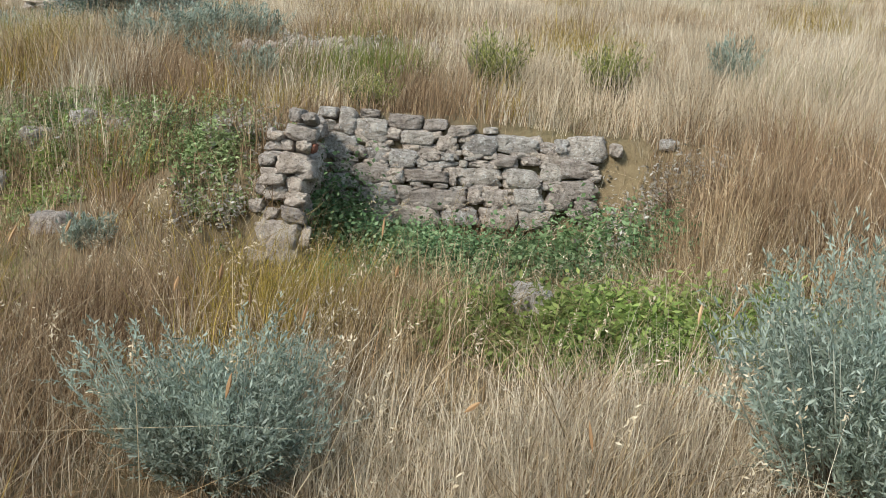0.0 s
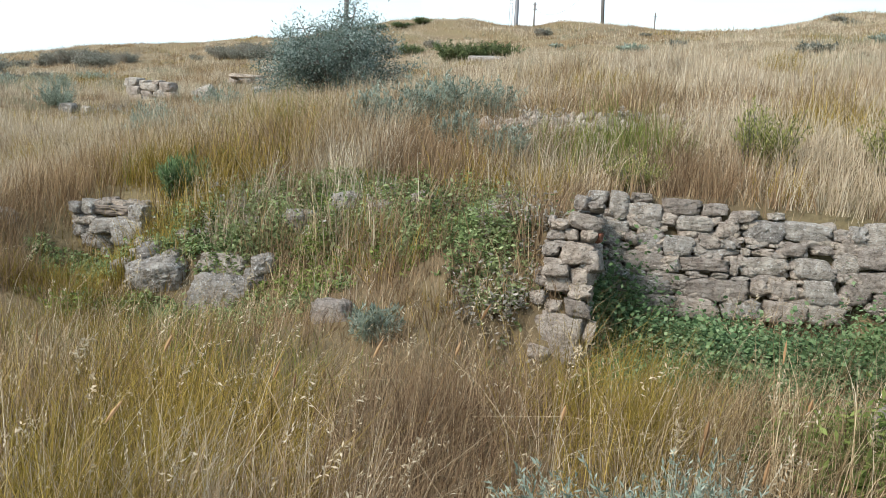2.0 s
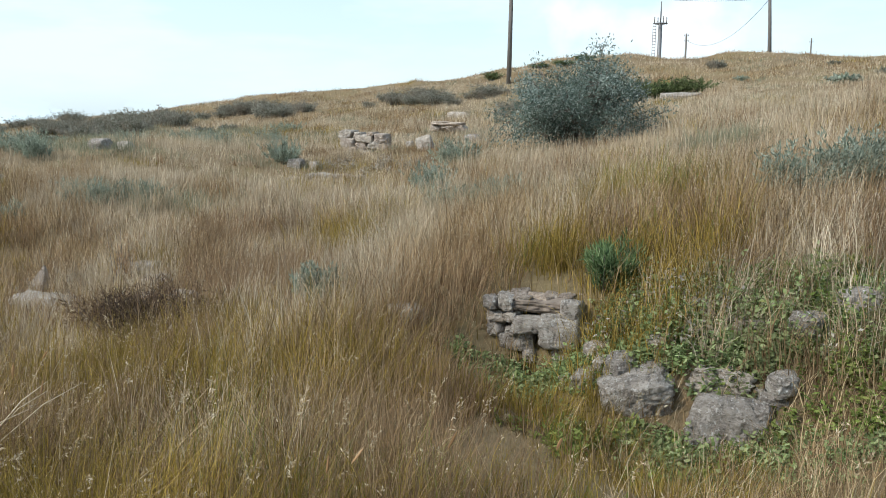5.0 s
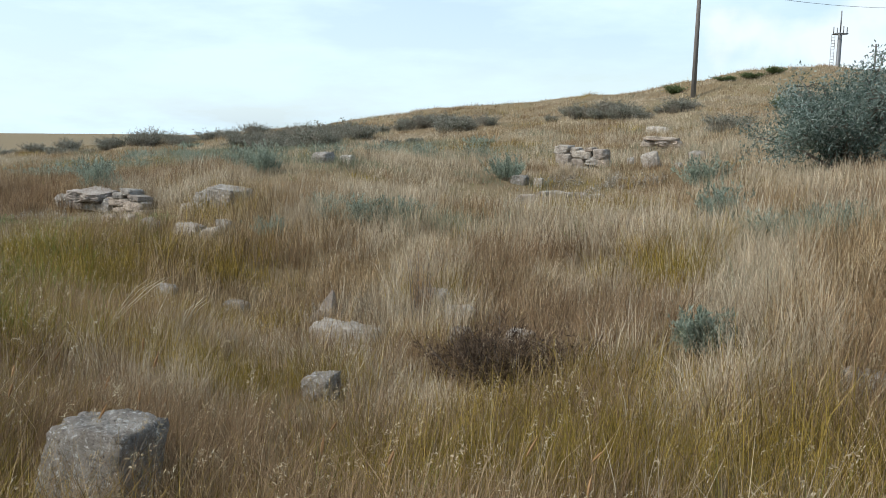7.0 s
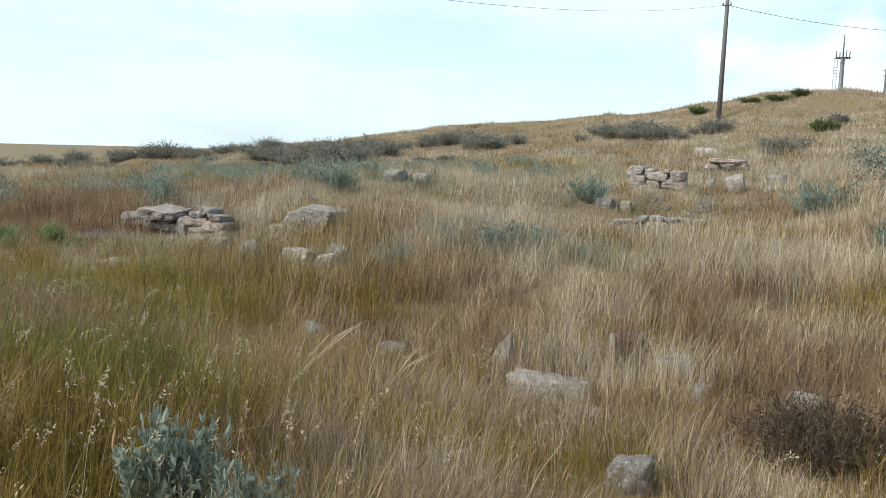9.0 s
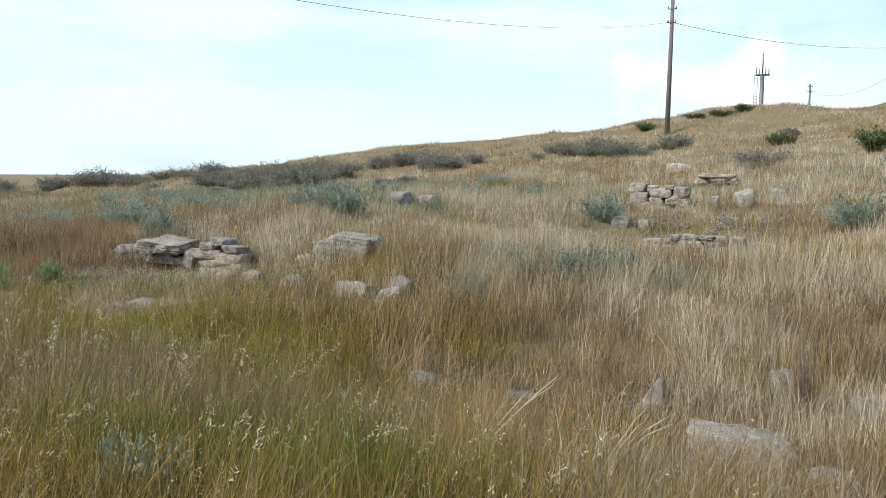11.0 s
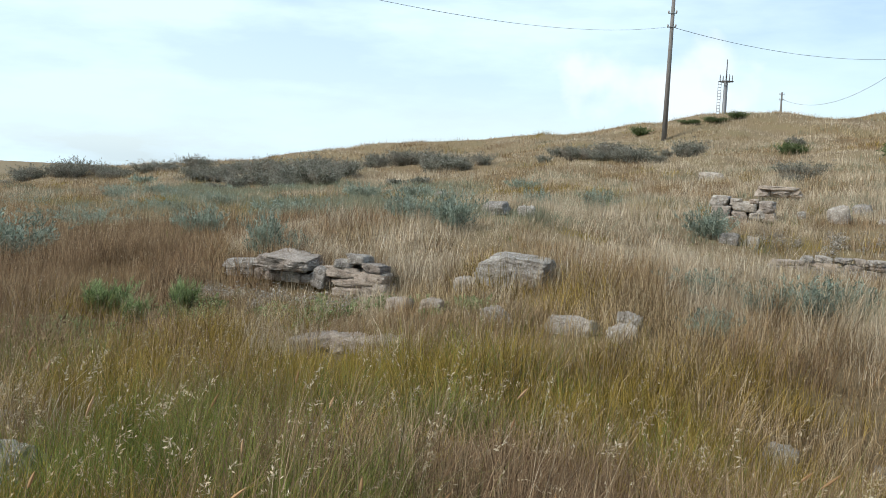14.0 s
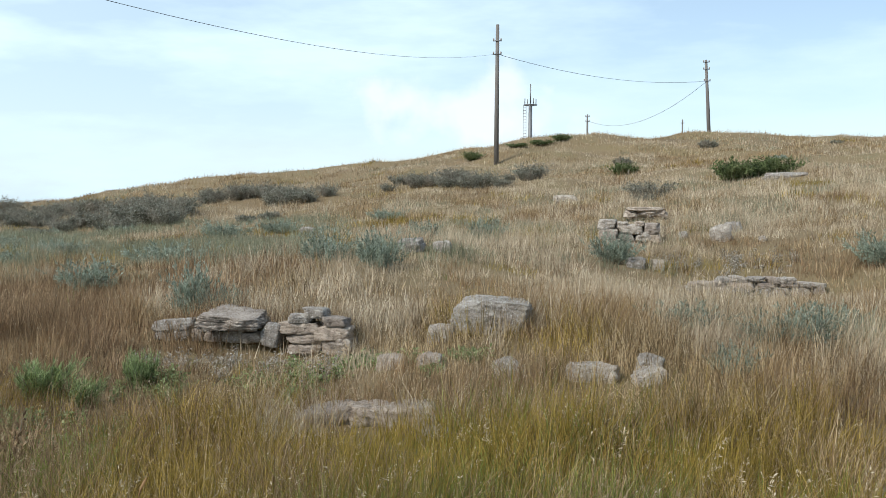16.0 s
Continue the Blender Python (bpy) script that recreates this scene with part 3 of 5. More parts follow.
face_stones(pile, ((168, 140, 252, 186), (178, 178, 257, 232), (263, 160, 362, 207), (363, 155, 442, 206), (258, 205, 332, 247), (198, 226, 272, 262), (330, 197, 402, 236), (388, 205, 447, 248),
                   (250, 150, 300, 180), (330, 148, 370, 170), (270, 240, 350, 270)), pile_face, 0.45)
piece(pile, (-11.0, 24.35, 1.0), (1.3, 0.5, 0.55), (0, 0, 0), EARTH, 3, 0.7)
table = thing("flat_slab", -10.0, 29.0, float(land(-10, 29)), "flat limestone slab resting on two stones", "rock")
piece(table, (-10.05, 28.9, 1.60), (1.15, 0.8, 0.13), (0, 1, 5), STONE, 4, 0.85, 0.06)
for sx in (-0.38, 0.02, 0.36):
    piece(table, (-10.05 + sx, 28.9, 1.46), (0.50, 0.74, 0.24), (0, 0, 20 * sx), STONE, 3)
low = thing("low_stone_wall", -9.6, 18.6, 0.2, "low run of dry-stone walling sunk in grass", "stone wall")


def low_face(u, v):
    x = -9.78 + (u - 748) / 251
    return (x, 18.36 + 0.04 * (x + 9.78), 0.46 - (v - 450) / 260), 1 / 251, 1 / 260


rnd = random.Random(14)
courses = []
for row, (u0, u1) in enumerate(((690, 1000), (575, 1060), (560, 1110), (600, 1040))):
    u = u0
    while u < u1:
        w = rnd.uniform(45, 125)
        courses.append((u, 424 + 23 * row + rnd.uniform(-3, 3), u + w, 424 + 23 * row + rnd.uniform(20, 30)))
        u += w + rnd.uniform(-2, 8)
face_stones(low, courses, low_face, 0.4)

# single stones
boulder(-13.6, 13.1, (0.93, 0.72, 0.44), "large pale speckled limestone boulder in dry grass", -0.02, (3, 3, -4), sub=5, boxy=0.74, rough=0.09)
boulder(-6.50, 4.08, (0.45, 0.36, 0.74), "upright lichen-covered grey limestone block in grass", 0.35, (0, 3, 10), sub=5, boxy=0.9, rough=0.06)
boulder(-12.55, 11.2, (0.52, 0.36, 0.26), "flat limestone block half sunk in grass", 0.3, (0, 2, -8), boxy=0.75)
boulder(-12.03, 11.05, (0.30, 0.28, 0.20), "small grey limestone lump beside a block", 0.25, (0, -12, 20))
boulder(-12.0, 11.3, (0.26, 0.2, 0.24), "small pale flat stone in grass", 0.1, (0, 6, -10))
boulder(-13.35, 11.2, (0.40, 0.3, 0.28), "slanted pale stone half buried in grass", 0.3, (0, -24, 10), pointed=0.5)
for x, y, w, tilt in ((-14.85, 10.2, 0.42, -8), (-14.45, 10.15, 0.36, 4), (-14.12, 10.1, 0.34, 0)):
    boulder(x, y, (w * 1.3, 0.36, 0.24), "low limestone kerb block half buried in grass", 0.34, (0, tilt, 6), STONE, boxy=0.86, rough=0.12)
boulder(-14.55, 11.6, (0.30, 0.22, 0.2), "small stone in matted grass", 0.3, mat=STONE)
boulder(-14.15, 11.55, (0.26, 0.2, 0.2), "small stone in matted grass", 0.3, mat=STONE)
boulder(-13.85, 9.6, (0.24, 0.2, 0.18), "small stone in matted grass", 0.3, mat=STONE)
boulder(-14.2, 13.0, (0.35, 0.3, 0.3), "grey stone sunk in grass beside a boulder", 0.35)
boulder(-8.88, 9.32, (0.34, 0.26, 0.42), "pointed grey stone in matted grass", 0.2, (0, 12, 0), STONE, pointed=0.85)
boulder(-8.15, 8.6, (0.78, 0.5, 0.36), "broad flat pale rock in matted grass", 0.42, (0, 4, 10), sub=4)
boulder(-7.88, 9.9, (0.34, 0.28, 0.26), "grey stone in matted grass", 0.3)
boulder(-7.3, 9.3, (0.30, 0.24, 0.30), "grey stone in matted grass", 0.3, (0, 12, 0))
boulder(-10.66, 8.75, (0.24, 0.2, 0.26), "small grey stone in matted grass", 0.3)
boulder(-9.9, 9.05, (0.3, 0.2, 0.16), "small grey stone in matted grass", 0.3)
boulder(-6.92, 6.35, (0.24, 0.2, 0.24), "small pale stone in grass", 0.2)
boulder(-6.2, 8.15, (0.26, 0.22, 0.22), "small pale stone beside a dark dead shrub", 0.15)
boulder(-7.6, 7.9, (0.28, 0.2, 0.2), "small stone in grass", 0.2)
boulder(-7.0, 8.7, (0.2, 0.2, 0.18), "small stone in grass", 0.2)
boulder(-3.6, 7.1, (0.28, 0.24, 0.16), "rounded pale stone in grass", 0.25)
boulder(-14.42, 5.6, (0.76, 0.45, 0.34), "large pale rock at the edge of a hollow", 0.38, (0, -6, 8), sub=4)
boulder(-15.3, 6.55, (0.5, 0.4, 0.22), "flat pale rock in shade", 0.3)
boulder(-9.0, 23.4, (0.44, 0.36, 0.42), "pale angular stone on the slope", 0.15, (0, -20, 10))
boulder(-9.7, 24.2, (0.2, 0.2, 0.2), "small pale stone on the slope", 0.2)
boulder(-8.2, 22.9, (0.16, 0.16, 0.16), "small pale stone on the slope", 0.2)
boulder(-11.2, 20.35, (0.4, 0.3, 0.28), "grey stone in dry grass", 0.3)
boulder(-10.75, 20.4, (0.22, 0.2, 0.24), "small grey stone in dry grass", 0.2)
boulder(-8.3, 25.5, (0.45, 0.36, 0.34), "dark stone block in dry grass", 0.25)
boulder(-15.35, 18.6, (0.5, 0.4, 0.3), "dark stone lump in dry grass", 0.2)
boulder(-14.8, 18.8, (0.35, 0.3, 0.25), "dark stone lump in dry grass", 0.25)
boulder(-12.1, 36.8, (0.9, 0.6, 0.4), "pale rock on the far slope", 0.3)
boulder(-20.4, 30.5, (0.5, 0.4, 0.3), "pale rock on the far slope", 0.2)
boulder(-3.4, 39.5, (1.8, 0.8, 0.4), "long pale rock below a dark shrub", 0.5, boxy=0.75)
boulder(4.0, 6.72, (0.12, 0.1, 0.09), "small pale stone above the wall's end", 0.15)
boulder(2.72, 4.05, (0.24, 0.2, 0.26), "small pale block in matted grass", 0.2, (0, 12, 0))
boulder(3.0, 4.5, (0.5, 0.3, 0.12), "flat pale slab in matted grass", 0.3, (0, 0, 20))
boulder(-0.19, 5.6, (0.26, 0.2, 0.18), "flat stone in bank grass", 0.35, mat=STONE)
boulder(-1.2, 6.95, (0.22, 0.2, 0.12), "grey stone among weeds", 0.2)
boulder(-0.25, 7.05, (0.22, 0.18, 0.16), "grey stone among weeds", 0.2)


rnd = random.Random(9)
for x, y, w in ((-2.15, 6.95, 0.2), (-1.75, 6.8, 0.17), (-1.95, 6.62, 0.22), (-1.0, 6.5, 0.2), (-0.85, 6.9, 0.25), (-0.55, 7.1, 0.3), (0.1, 7.15, 0.24), (-1.5, 7.2, 0.18), (-2.3, 6.75, 0.14)):
    boulder(x, y, (w, w * 0.8, w * 0.7), "grey stone among weeds", 0.15, (rnd.uniform(-9, 9), rnd.uniform(-12, 12), rnd.uniform(0, 90)), sub=3)


# loose scree on the bank above the wall
rs = np.random.RandomState(12)
sv, sf = ico(1)
pieces = []
for i in range(260):
    x, y, w = 1.0 + rs.randn() * 0.55, 9.1 + rs.randn() * 0.3, 0.02 + 0.05 * rs.rand() ** 2
    q = sv * (w * (0.7 + 0.6 * rs.rand(3))) * (0.8 + 0.4 * rs.rand(len(sv), 1)) + [x, y, float(land(x, y)) + w * 0.3]
    pieces.append((q, sf))
v, f = np.concatenate([q for q, _ in pieces]), np.concatenate([q + i * len(sv) for i, (_, q) in enumerate(pieces)])
tagged(new("scree", tri_mesh("scree", v, f, STONE)), "loose grey-mauve stone chips on a worn bank", "gravel", kind="stuff")


# ---------------------------------------------------------------- leafy plants
def leaf_tris(rs, base, along, length, width, level=0.0):
    """Folded leaves: base points, directions, lengths and widths as arrays."""
    n = len(base)
    side = np.cross(along, rs.randn(n, 3) + [0, 0, level])
    side /= np.linalg.norm(side, axis=1, keepdims=True) + 1e-9
    mid = base + along * (length * 0.5)[:, None]
    tip = base + along * length[:, None]
    v = np.stack([base, mid + side * (width / 2)[:, None], tip, mid - side * (width / 2)[:, None]], 1).reshape(-1, 3)
    k = np.arange(n)[:, None] * 4
    return v, np.concatenate([k + [0, 1, 2], k + [0, 2, 3]])


def unit(a):
    return a / (np.linalg.norm(a, axis=1, keepdims=True) + 1e-9)


def bush_parts(seed, radius, height, stems, leaves, leaf, slim, upright=0.5, mess=0.5):
    """Foliage and twig arrays of a bush with its base at the origin."""
    rs = np.random.RandomState(seed)
    ang = rs.rand(stems) * 2 * math.pi
    out_ = np.sqrt(rs.rand(stems))
    reach = 0.45 + 0.75 * rs.rand(stems) ** 0.7
    reach = reach * (1 + 0.22 * np.sin(3 * ang + seed) + 0.12 * np.sin(7 * ang + 2 * seed))
    tip = np.stack([np.cos(ang) * out_ * radius * reach, np.sin(ang) * out_ * radius * reach, height * reach * (upright + (1 - upright) * np.sqrt(1 - 0.85 * out_**2))], 1)
    tip[:, :2] += rs.randn(stems, 2) * radius * 0.06
    foot = tip * [0.5, 0.5, 0] + rs.randn(stems, 3) * [0.02, 0.02, 0]
    s = 0.04 + 1.0 * rs.rand(stems, leaves)
    s3 = s[:, :, None]
    spot = foot[:, None] * (1 - s3) + tip[:, None] * s3
    spot[:, :, 2] += 0.12 * height * np.sin(np.pi * np.minimum(s, 1))
    spot = spot.reshape(-1, 3) + rs.randn(stems * leaves, 3) * radius * 0.028
    way = unit(np.repeat(unit(tip - foot), leaves, 0) + mess * rs.randn(stems * leaves, 3))
    size = leaf * (0.6 + 0.8 * rs.rand(stems * leaves))
    v, f = leaf_tris(rs, spot, way, size, size * slim)
    twigs = [([tuple(foot[i]), tuple((foot[i] + tip[i]) / 2 + [0, 0, 0.08 * height]), tuple(tip[i])], [0.006, 0.004, 0.002]) for i in range(0, stems, 4)]
    return v, f, twigs


def plume_parts(seed, radius, height, stems, sprigs, leaves, leaf, slim):
    """Foliage and stem arrays of a feathery sagebrush: many upright plumes, each set with fine sprigs."""
    rs = np.random.RandomState(seed)
    ang, out_ = rs.rand(stems) * 2 * math.pi, np.sqrt(rs.rand(stems))
    reach = (0.6 + 0.5 * rs.rand(stems)) * (1 + 0.2 * np.sin(3 * ang + seed))
    tip = np.stack([np.cos(ang) * out_ * radius * reach, np.sin(ang) * out_ * radius * reach, height * reach * np.sqrt(1 - 0.6 * out_**2)], 1)
    foot = tip * [0.45, 0.45, 0]
    s = (0.15 + 0.85 * rs.rand(stems, sprigs))[:, :, None]
    start = (foot[:, None] * (1 - s) + tip[:, None] * s).reshape(-1, 3)
    way = unit(np.repeat(unit(tip - foot), sprigs, 0) + 0.38 * rs.randn(stems * sprigs, 3))
    long = height * 0.2 * (0.5 + rs.rand(len(start)))
    t = np.tile(np.linspace(0, 1, leaves), len(start))[:, None]
    spot = np.repeat(start, leaves, 0) + np.repeat(way * long[:, None], leaves, 0) * t
    aim = unit(np.repeat(way, leaves, 0) + 0.55 * rs.randn(len(spot), 3))
    size = leaf * (0.6 + 0.8 * rs.rand(len(spot)))
    v, f = leaf_tris(rs, spot, aim, size, size * slim)
    v[:, 2] = np.maximum(v[:, 2], 0.0)
    return v, f, [([tuple(foot[i]), tuple((foot[i] + tip[i]) / 2), tuple(tip[i])], [0.004, 0.003, 0.0015]) for i in range(0, stems, 3)]


BUSHES = {}


def bush(x, y, radius, height, label, category="sagebrush", mat=None, detail=1, name="sage_bush", leaf=0.035, slim=0.28, group="sage bushes", upright=0.5, z=None, near=0, mess=0.55, plume=None):
    """A bush of twigs and leaves, built once per size class and then copied."""
    key = (name, detail, mat.name if mat else "", near)
    m = pose(x, y, (float(land(x, y)) if z is None else z) - 0.02, 0, 0, (x * 73 + y * 131) % 360)
    if key not in BUSHES:
        ob = new(name)
        if plume:
            v, f, twigs = plume_parts(len(BUSHES) + 3, radius, height, *plume, leaf, slim)
        else:
            v, f, twigs = bush_parts(len(BUSHES) + 3, radius, height, 45 * detail, 12 + 3 * detail, leaf, slim, upright, mess)
        part("foliage", tri_mesh("foliage", v, f, mat or SAGE), ob)
        tagged(part("branchwork", tube_mesh("branchwork", twigs, STEM if plume else BARK, 3), ob), kind="stuff")
        BUSHES[key] = (ob, radius, height)
        ob.matrix_world = m
    else:
        first, r0, h0 = BUSHES[key]
        ob = copy_thing(first, m)
        ob.scale = (radius / r0, radius / r0, height / h0)
    return tagged(ob, label, category, group)


GREY = "grey-green sagebrush with feathery foliage in dry grass"
bush(1.62, 2.5, 0.42, 0.42, "silvery sagebrush clump in matted dry grass", near=1, leaf=0.021, slim=0.27, plume=(260, 10, 13))
bush(3.72, 2.6, 0.60, 0.68, "large blue-grey sagebrush beside bright weeds", near=2, leaf=0.027, slim=0.25, plume=(330, 10, 13))
for x, y, r, h in ((0.17, 5.2, 0.17, 0.2), (0.12, 8.45, 0.24, 0.28), (0.6, 8.1, 0.30, 0.26), (-4.7, 7.85, 0.24, 0.30), (-8.3, 4.35, 0.22, 0.42), (-7.85, 4.25, 0.19, 0.36),
                   (-10.15, 4.75, 0.2, 0.3)):
    bush(x, y, r, h, GREY, near=3, leaf=0.028, slim=0.3, plume=(70, 7, 10))
for x, y, r, h in ((-0.8, 9.45, 0.5, 0.32), (-0.3, 9.7, 0.5, 0.36), (0.2, 10.0, 0.4, 0.3), (-4.8, 11.95, 0.4, 0.3), (-5.6, 13.8, 0.4, 0.36), (-4.2, 12.3, 0.35, 0.3), (-3.95, 11.9, 0.4, 0.34),
                   (-6.9, 19.4, 0.6, 0.45), (-11.6, 20.5, 0.55, 0.42), (-11.35, 13.0, 0.55, 0.22), (-10.75, 12.3, 0.35, 0.2), (-10.3, 12.3, 0.45, 0.3), (-11.2, 11.35, 0.3, 0.22),
                   (-9.9, 12.7, 0.4, 0.26), (-17.6, 14.0, 0.36, 0.52), (-17.15, 14.1, 0.22, 0.3), (-21.6, 13.2, 0.8, 0.5), (-22.6, 13.0, 0.8, 0.5), (-20.3, 16.5, 0.6, 0.4), (-15.6, 16.8, 0.5, 0.45), (-16.6, 17.4, 0.6, 0.4), (-15.9, 24.5, 0.5, 0.4), (-14.4, 25.0, 0.5, 0.4)):
    bush(x, y, r, h * 1.25, GREY, near=4, leaf=0.042, slim=0.32, plume=(80, 7, 8))
rnd = random.Random(21)
for i in range(22):
    x, y = rnd.uniform(-36, -17), rnd.uniform(18, 36)
    if abs(math.atan2(x + 13, y)) > 1.1:
        continue
    bush(x, y, rnd.uniform(0.5, 1.1), rnd.uniform(0.3, 0.5), "low grey-green sagebrush on the far slope", near=5, leaf=0.06, slim=0.3, plume=(70, 7, 7))
SCRUB = ((-70.0, 42.5, -59.0, 49.5, 20), (-55.5, 45.6, -41.8, 51.6, 30), (-41.2, 51.3, -29.2, 44.0, 14), (-32.5, 50.5, -22.9, 44.9, 14), (-20.7, 49.6, -13.4, 45.4, 16), (-39.3, 44.0, -28.1, 36.8, 16), (-10.0, 37.0, -8.8, 33.9, 2))
for x0, y0, x1, y1, count in SCRUB:  # grey scrub in strips along the bank below the crest
    for i in range(count):
        k = (i + rnd.random()) / count
        x, y, r = x0 + (x1 - x0) * k + rnd.uniform(-0.5, 0.5), y0 + (y1 - y0) * k + rnd.uniform(-1.6, 1.6), rnd.uniform(0.45, 1.15)
        bush(x, y, r, r * rnd.uniform(0.5, 0.85), "grey-brown scrub along a grassy bank", "shrub", DULL_SAGE, 4, "scrub_bush", 0.08, 0.4, "bank scrub", near=i % 3, mess=1.3)
for i in range(34):  # scattered dull scrub over the upper slope
    x, y = rnd.uniform(-48, 26), rnd.uniform(29, 62)
    if abs(x + 10) < 4 and y < 38:
        continue
    r = rnd.uniform(0.3, 0.7)
    bush(x, y, r, r * rnd.uniform(0.3, 0.5), "small dull scrub clump on the upper slope", "shrub", DULL_SAGE if i % 3 else SAGE, 3, "slope_scrub", 0.08, 0.4, "slope scrub", mess=1.2)
for x, y, r, h in ((-5.0, 41.0, 1.0, 0.7), (-4.1, 41.4, 0.9, 0.45), (-3.2, 41.8, 1.0, 0.6), (-9.0, 49.0, 0.55, 0.5), (-8.5, 49.3, 0.45, 0.35), (-14.6, 65.2, 0.8, 0.25), (-13.0, 65.7, 0.9, 0.3), (-11.6, 66.0, 0.7, 0.35), (-17.6, 63.5, 0.7, 0.45)):
    bush(x, y, r, h, "dark green spreading shrub on the slope", "shrub", DARK_SHRUB, 6, "green_shrub", 0.09, 0.5, "green shrubs", mess=1.2)
bush(-2.16, 7.62, 0.2, 0.26, "dense dark green broom-like tuft on the ruin", "plant", NETTLE, 6, "green_tuft", 0.07, 0.12, "", 0.6)
bush(2.7, 7.75, 0.28, 0.42, "yellow-green flowering weed above the wall", "plant", YELLOW, 5, "yellow_weed", 0.035, 0.25, "yellow weeds")
bush(3.75, 7.9, 0.3, 0.36, "yellow-green flowering weed above the wall", "plant", YELLOW, 5, "yellow_weed", 0.035, 0.25, "yellow weeds")
bush(1.7, 7.25, 0.25, 0.25, "yellow-green flowering weed above the wall", "plant", YELLOW, 5, "yellow_weed", 0.035, 0.25, "yellow weeds")
bush(-6.0, 7.3, 0.52, 0.34, "dark brown dead shrub matted in grass", "shrub", BROWN, 8, "dead_shrub", 0.07, 0.07, "", mess=0.9)
bush(-7.75, 9.35, 0.16, 0.55, "tall orange-brown dried weed plume", "plant", ORANGE, 3, "dried_plume", 0.04, 0.06, "", 0.9)
bush(5.0, 8.6, 0.25, 0.4, "grey-green sagebrush with feathery foliage in dry grass", near=4, leaf=0.042, slim=0.32, plume=(80, 7, 8))
for x, y, r, h in ((-17.85, 10.8, 0.26, 0.26), (-17.0, 11.1, 0.17, 0.28), (-17.3, 10.6, 0.14, 0.2)):
    bush(x, y, r, h, "fresh green weed clump in a shaded hollow", "plant", WEED, 6, "green_weed", 0.06, 0.13, "green weeds", 0.8)
bush(-17.1, 9.0, 0.4, 0.3, "reddish dried weed clump", "plant", RUSSET, 2, "red_weed", 0.06, 0.35, "")


def value_noise(x, y, scale, seed):
    """Smooth noise from 0 to 1 on arrays."""
    rs = np.random.RandomState(seed)
    g = rs.rand(64, 64)
    u, v = x / scale + 200, y / scale + 200
    i, j = np.floor(u).astype(int), np.floor(v).astype(int)
    a, b = u - i, v - j
    a, b = a * a * (3 - 2 * a), b * b * (3 - 2 * b)
    p = lambda k, l: g[k % 64, l % 64]
    return (p(i, j) * (1 - a) + p(i + 1, j) * a) * (1 - b) + (p(i, j + 1) * (1 - a) + p(i + 1, j + 1) * a) * b


def weeds(name, label, mat, patches, seed, leaf=0.05, slim=0.6):
    """Ground-covering weeds: leafy stalks over elliptical patches (x, y, rx, ry, height, stalks)."""
    rs = np.random.RandomState(seed)
    base, way, size = [], [], []
    for cx, cy, rx, ry, h, n in patches:
        plants = max(4, n // 11)
        ang, rad = rs.rand(plants) * 2 * math.pi, np.sqrt(rs.rand(plants)) * (0.75 + 0.45 * rs.rand(plants))
        px, py, ph = cx + rx * rad * np.cos(ang), cy + ry * rad * np.sin(ang), 0.45 + 0.75 * rs.rand(plants)
        which = rs.randint(0, plants, n)
        off = rs.randn(n, 2) * 0.055
        x, y = px[which] + off[:, 0], py[which] + off[:, 1]
        tall = h * ph[which] * (0.5 + 0.6 * rs.rand(n)) * (1.15 - 0.5 * np.minimum(rad[which], 1)) * np.exp(-((off**2).sum(1) / 0.012))
        z0 = land(x, y)
        lean = off * 6 + rs.randn(n, 2) * 0.2
        per = 11
        s = (np.arange(per) + rs.rand(n, per)) / per
        p = np.stack([x[:, None] + lean[:, :1] * tall[:, None] * s, y[:, None] + lean[:, 1:] * tall[:, None] * s, z0[:, None] + tall[:, None] * s], 2).reshape(-1, 3)
        base.append(p + rs.randn(*p.shape) * 0.008)
        way.append(unit(rs.randn(len(p), 3) * [1, 1, 0.5] + [0, 0, 0.1]))
        size.append(leaf * (0.5 + 0.9 * rs.rand(len(p))))
    base, way, size = np.concatenate(base), np.concatenate(way), np.concatenate(size)
    v, f = leaf_tris(rs, base, way, size, size * slim, 1.6)
    return tagged(new(name, tri_mesh(name, v, f, mat)), label, "weeds", kind="stuff")


weeds("pit_weeds", "dense dark green weeds filling the sunken room below the wall", NETTLE, ((2.1, 5.95, 0.75, 0.6, 0.42, 2300), (2.95, 5.75, 0.85, 0.65, 0.46, 2300), (1.6, 6.25, 0.2, 0.35, 0.8, 900), (3.25, 6.2, 0.3, 0.25, 0.6, 600), (1.9, 5.4, 0.5, 0.4, 0.3, 700)), 31, 0.034, 0.7)
weeds("bank_weeds", "mixed green weeds covering the bank between the ruins", WEED, ((-1.1, 7.15, 1.0, 0.5, 0.3, 2200), (0.1, 6.95, 0.9, 0.5, 0.3, 2000), (0.7, 6.4, 0.32, 0.5, 0.2, 900), (-2.0, 7.05, 0.4, 0.3, 0.2, 450), (-1.3, 6.0, 0.9, 0.35, 0.18, 700), (-2.3, 6.75, 0.55, 0.35, 0.2, 450), (-2.75, 6.9, 0.5, 0.2, 0.14, 350), (0.85, 5.75, 0.2, 0.3, 0.2, 200), (-1.4, 6.7, 0.7, 0.2, 0.2, 500)), 32, 0.036, 0.55)
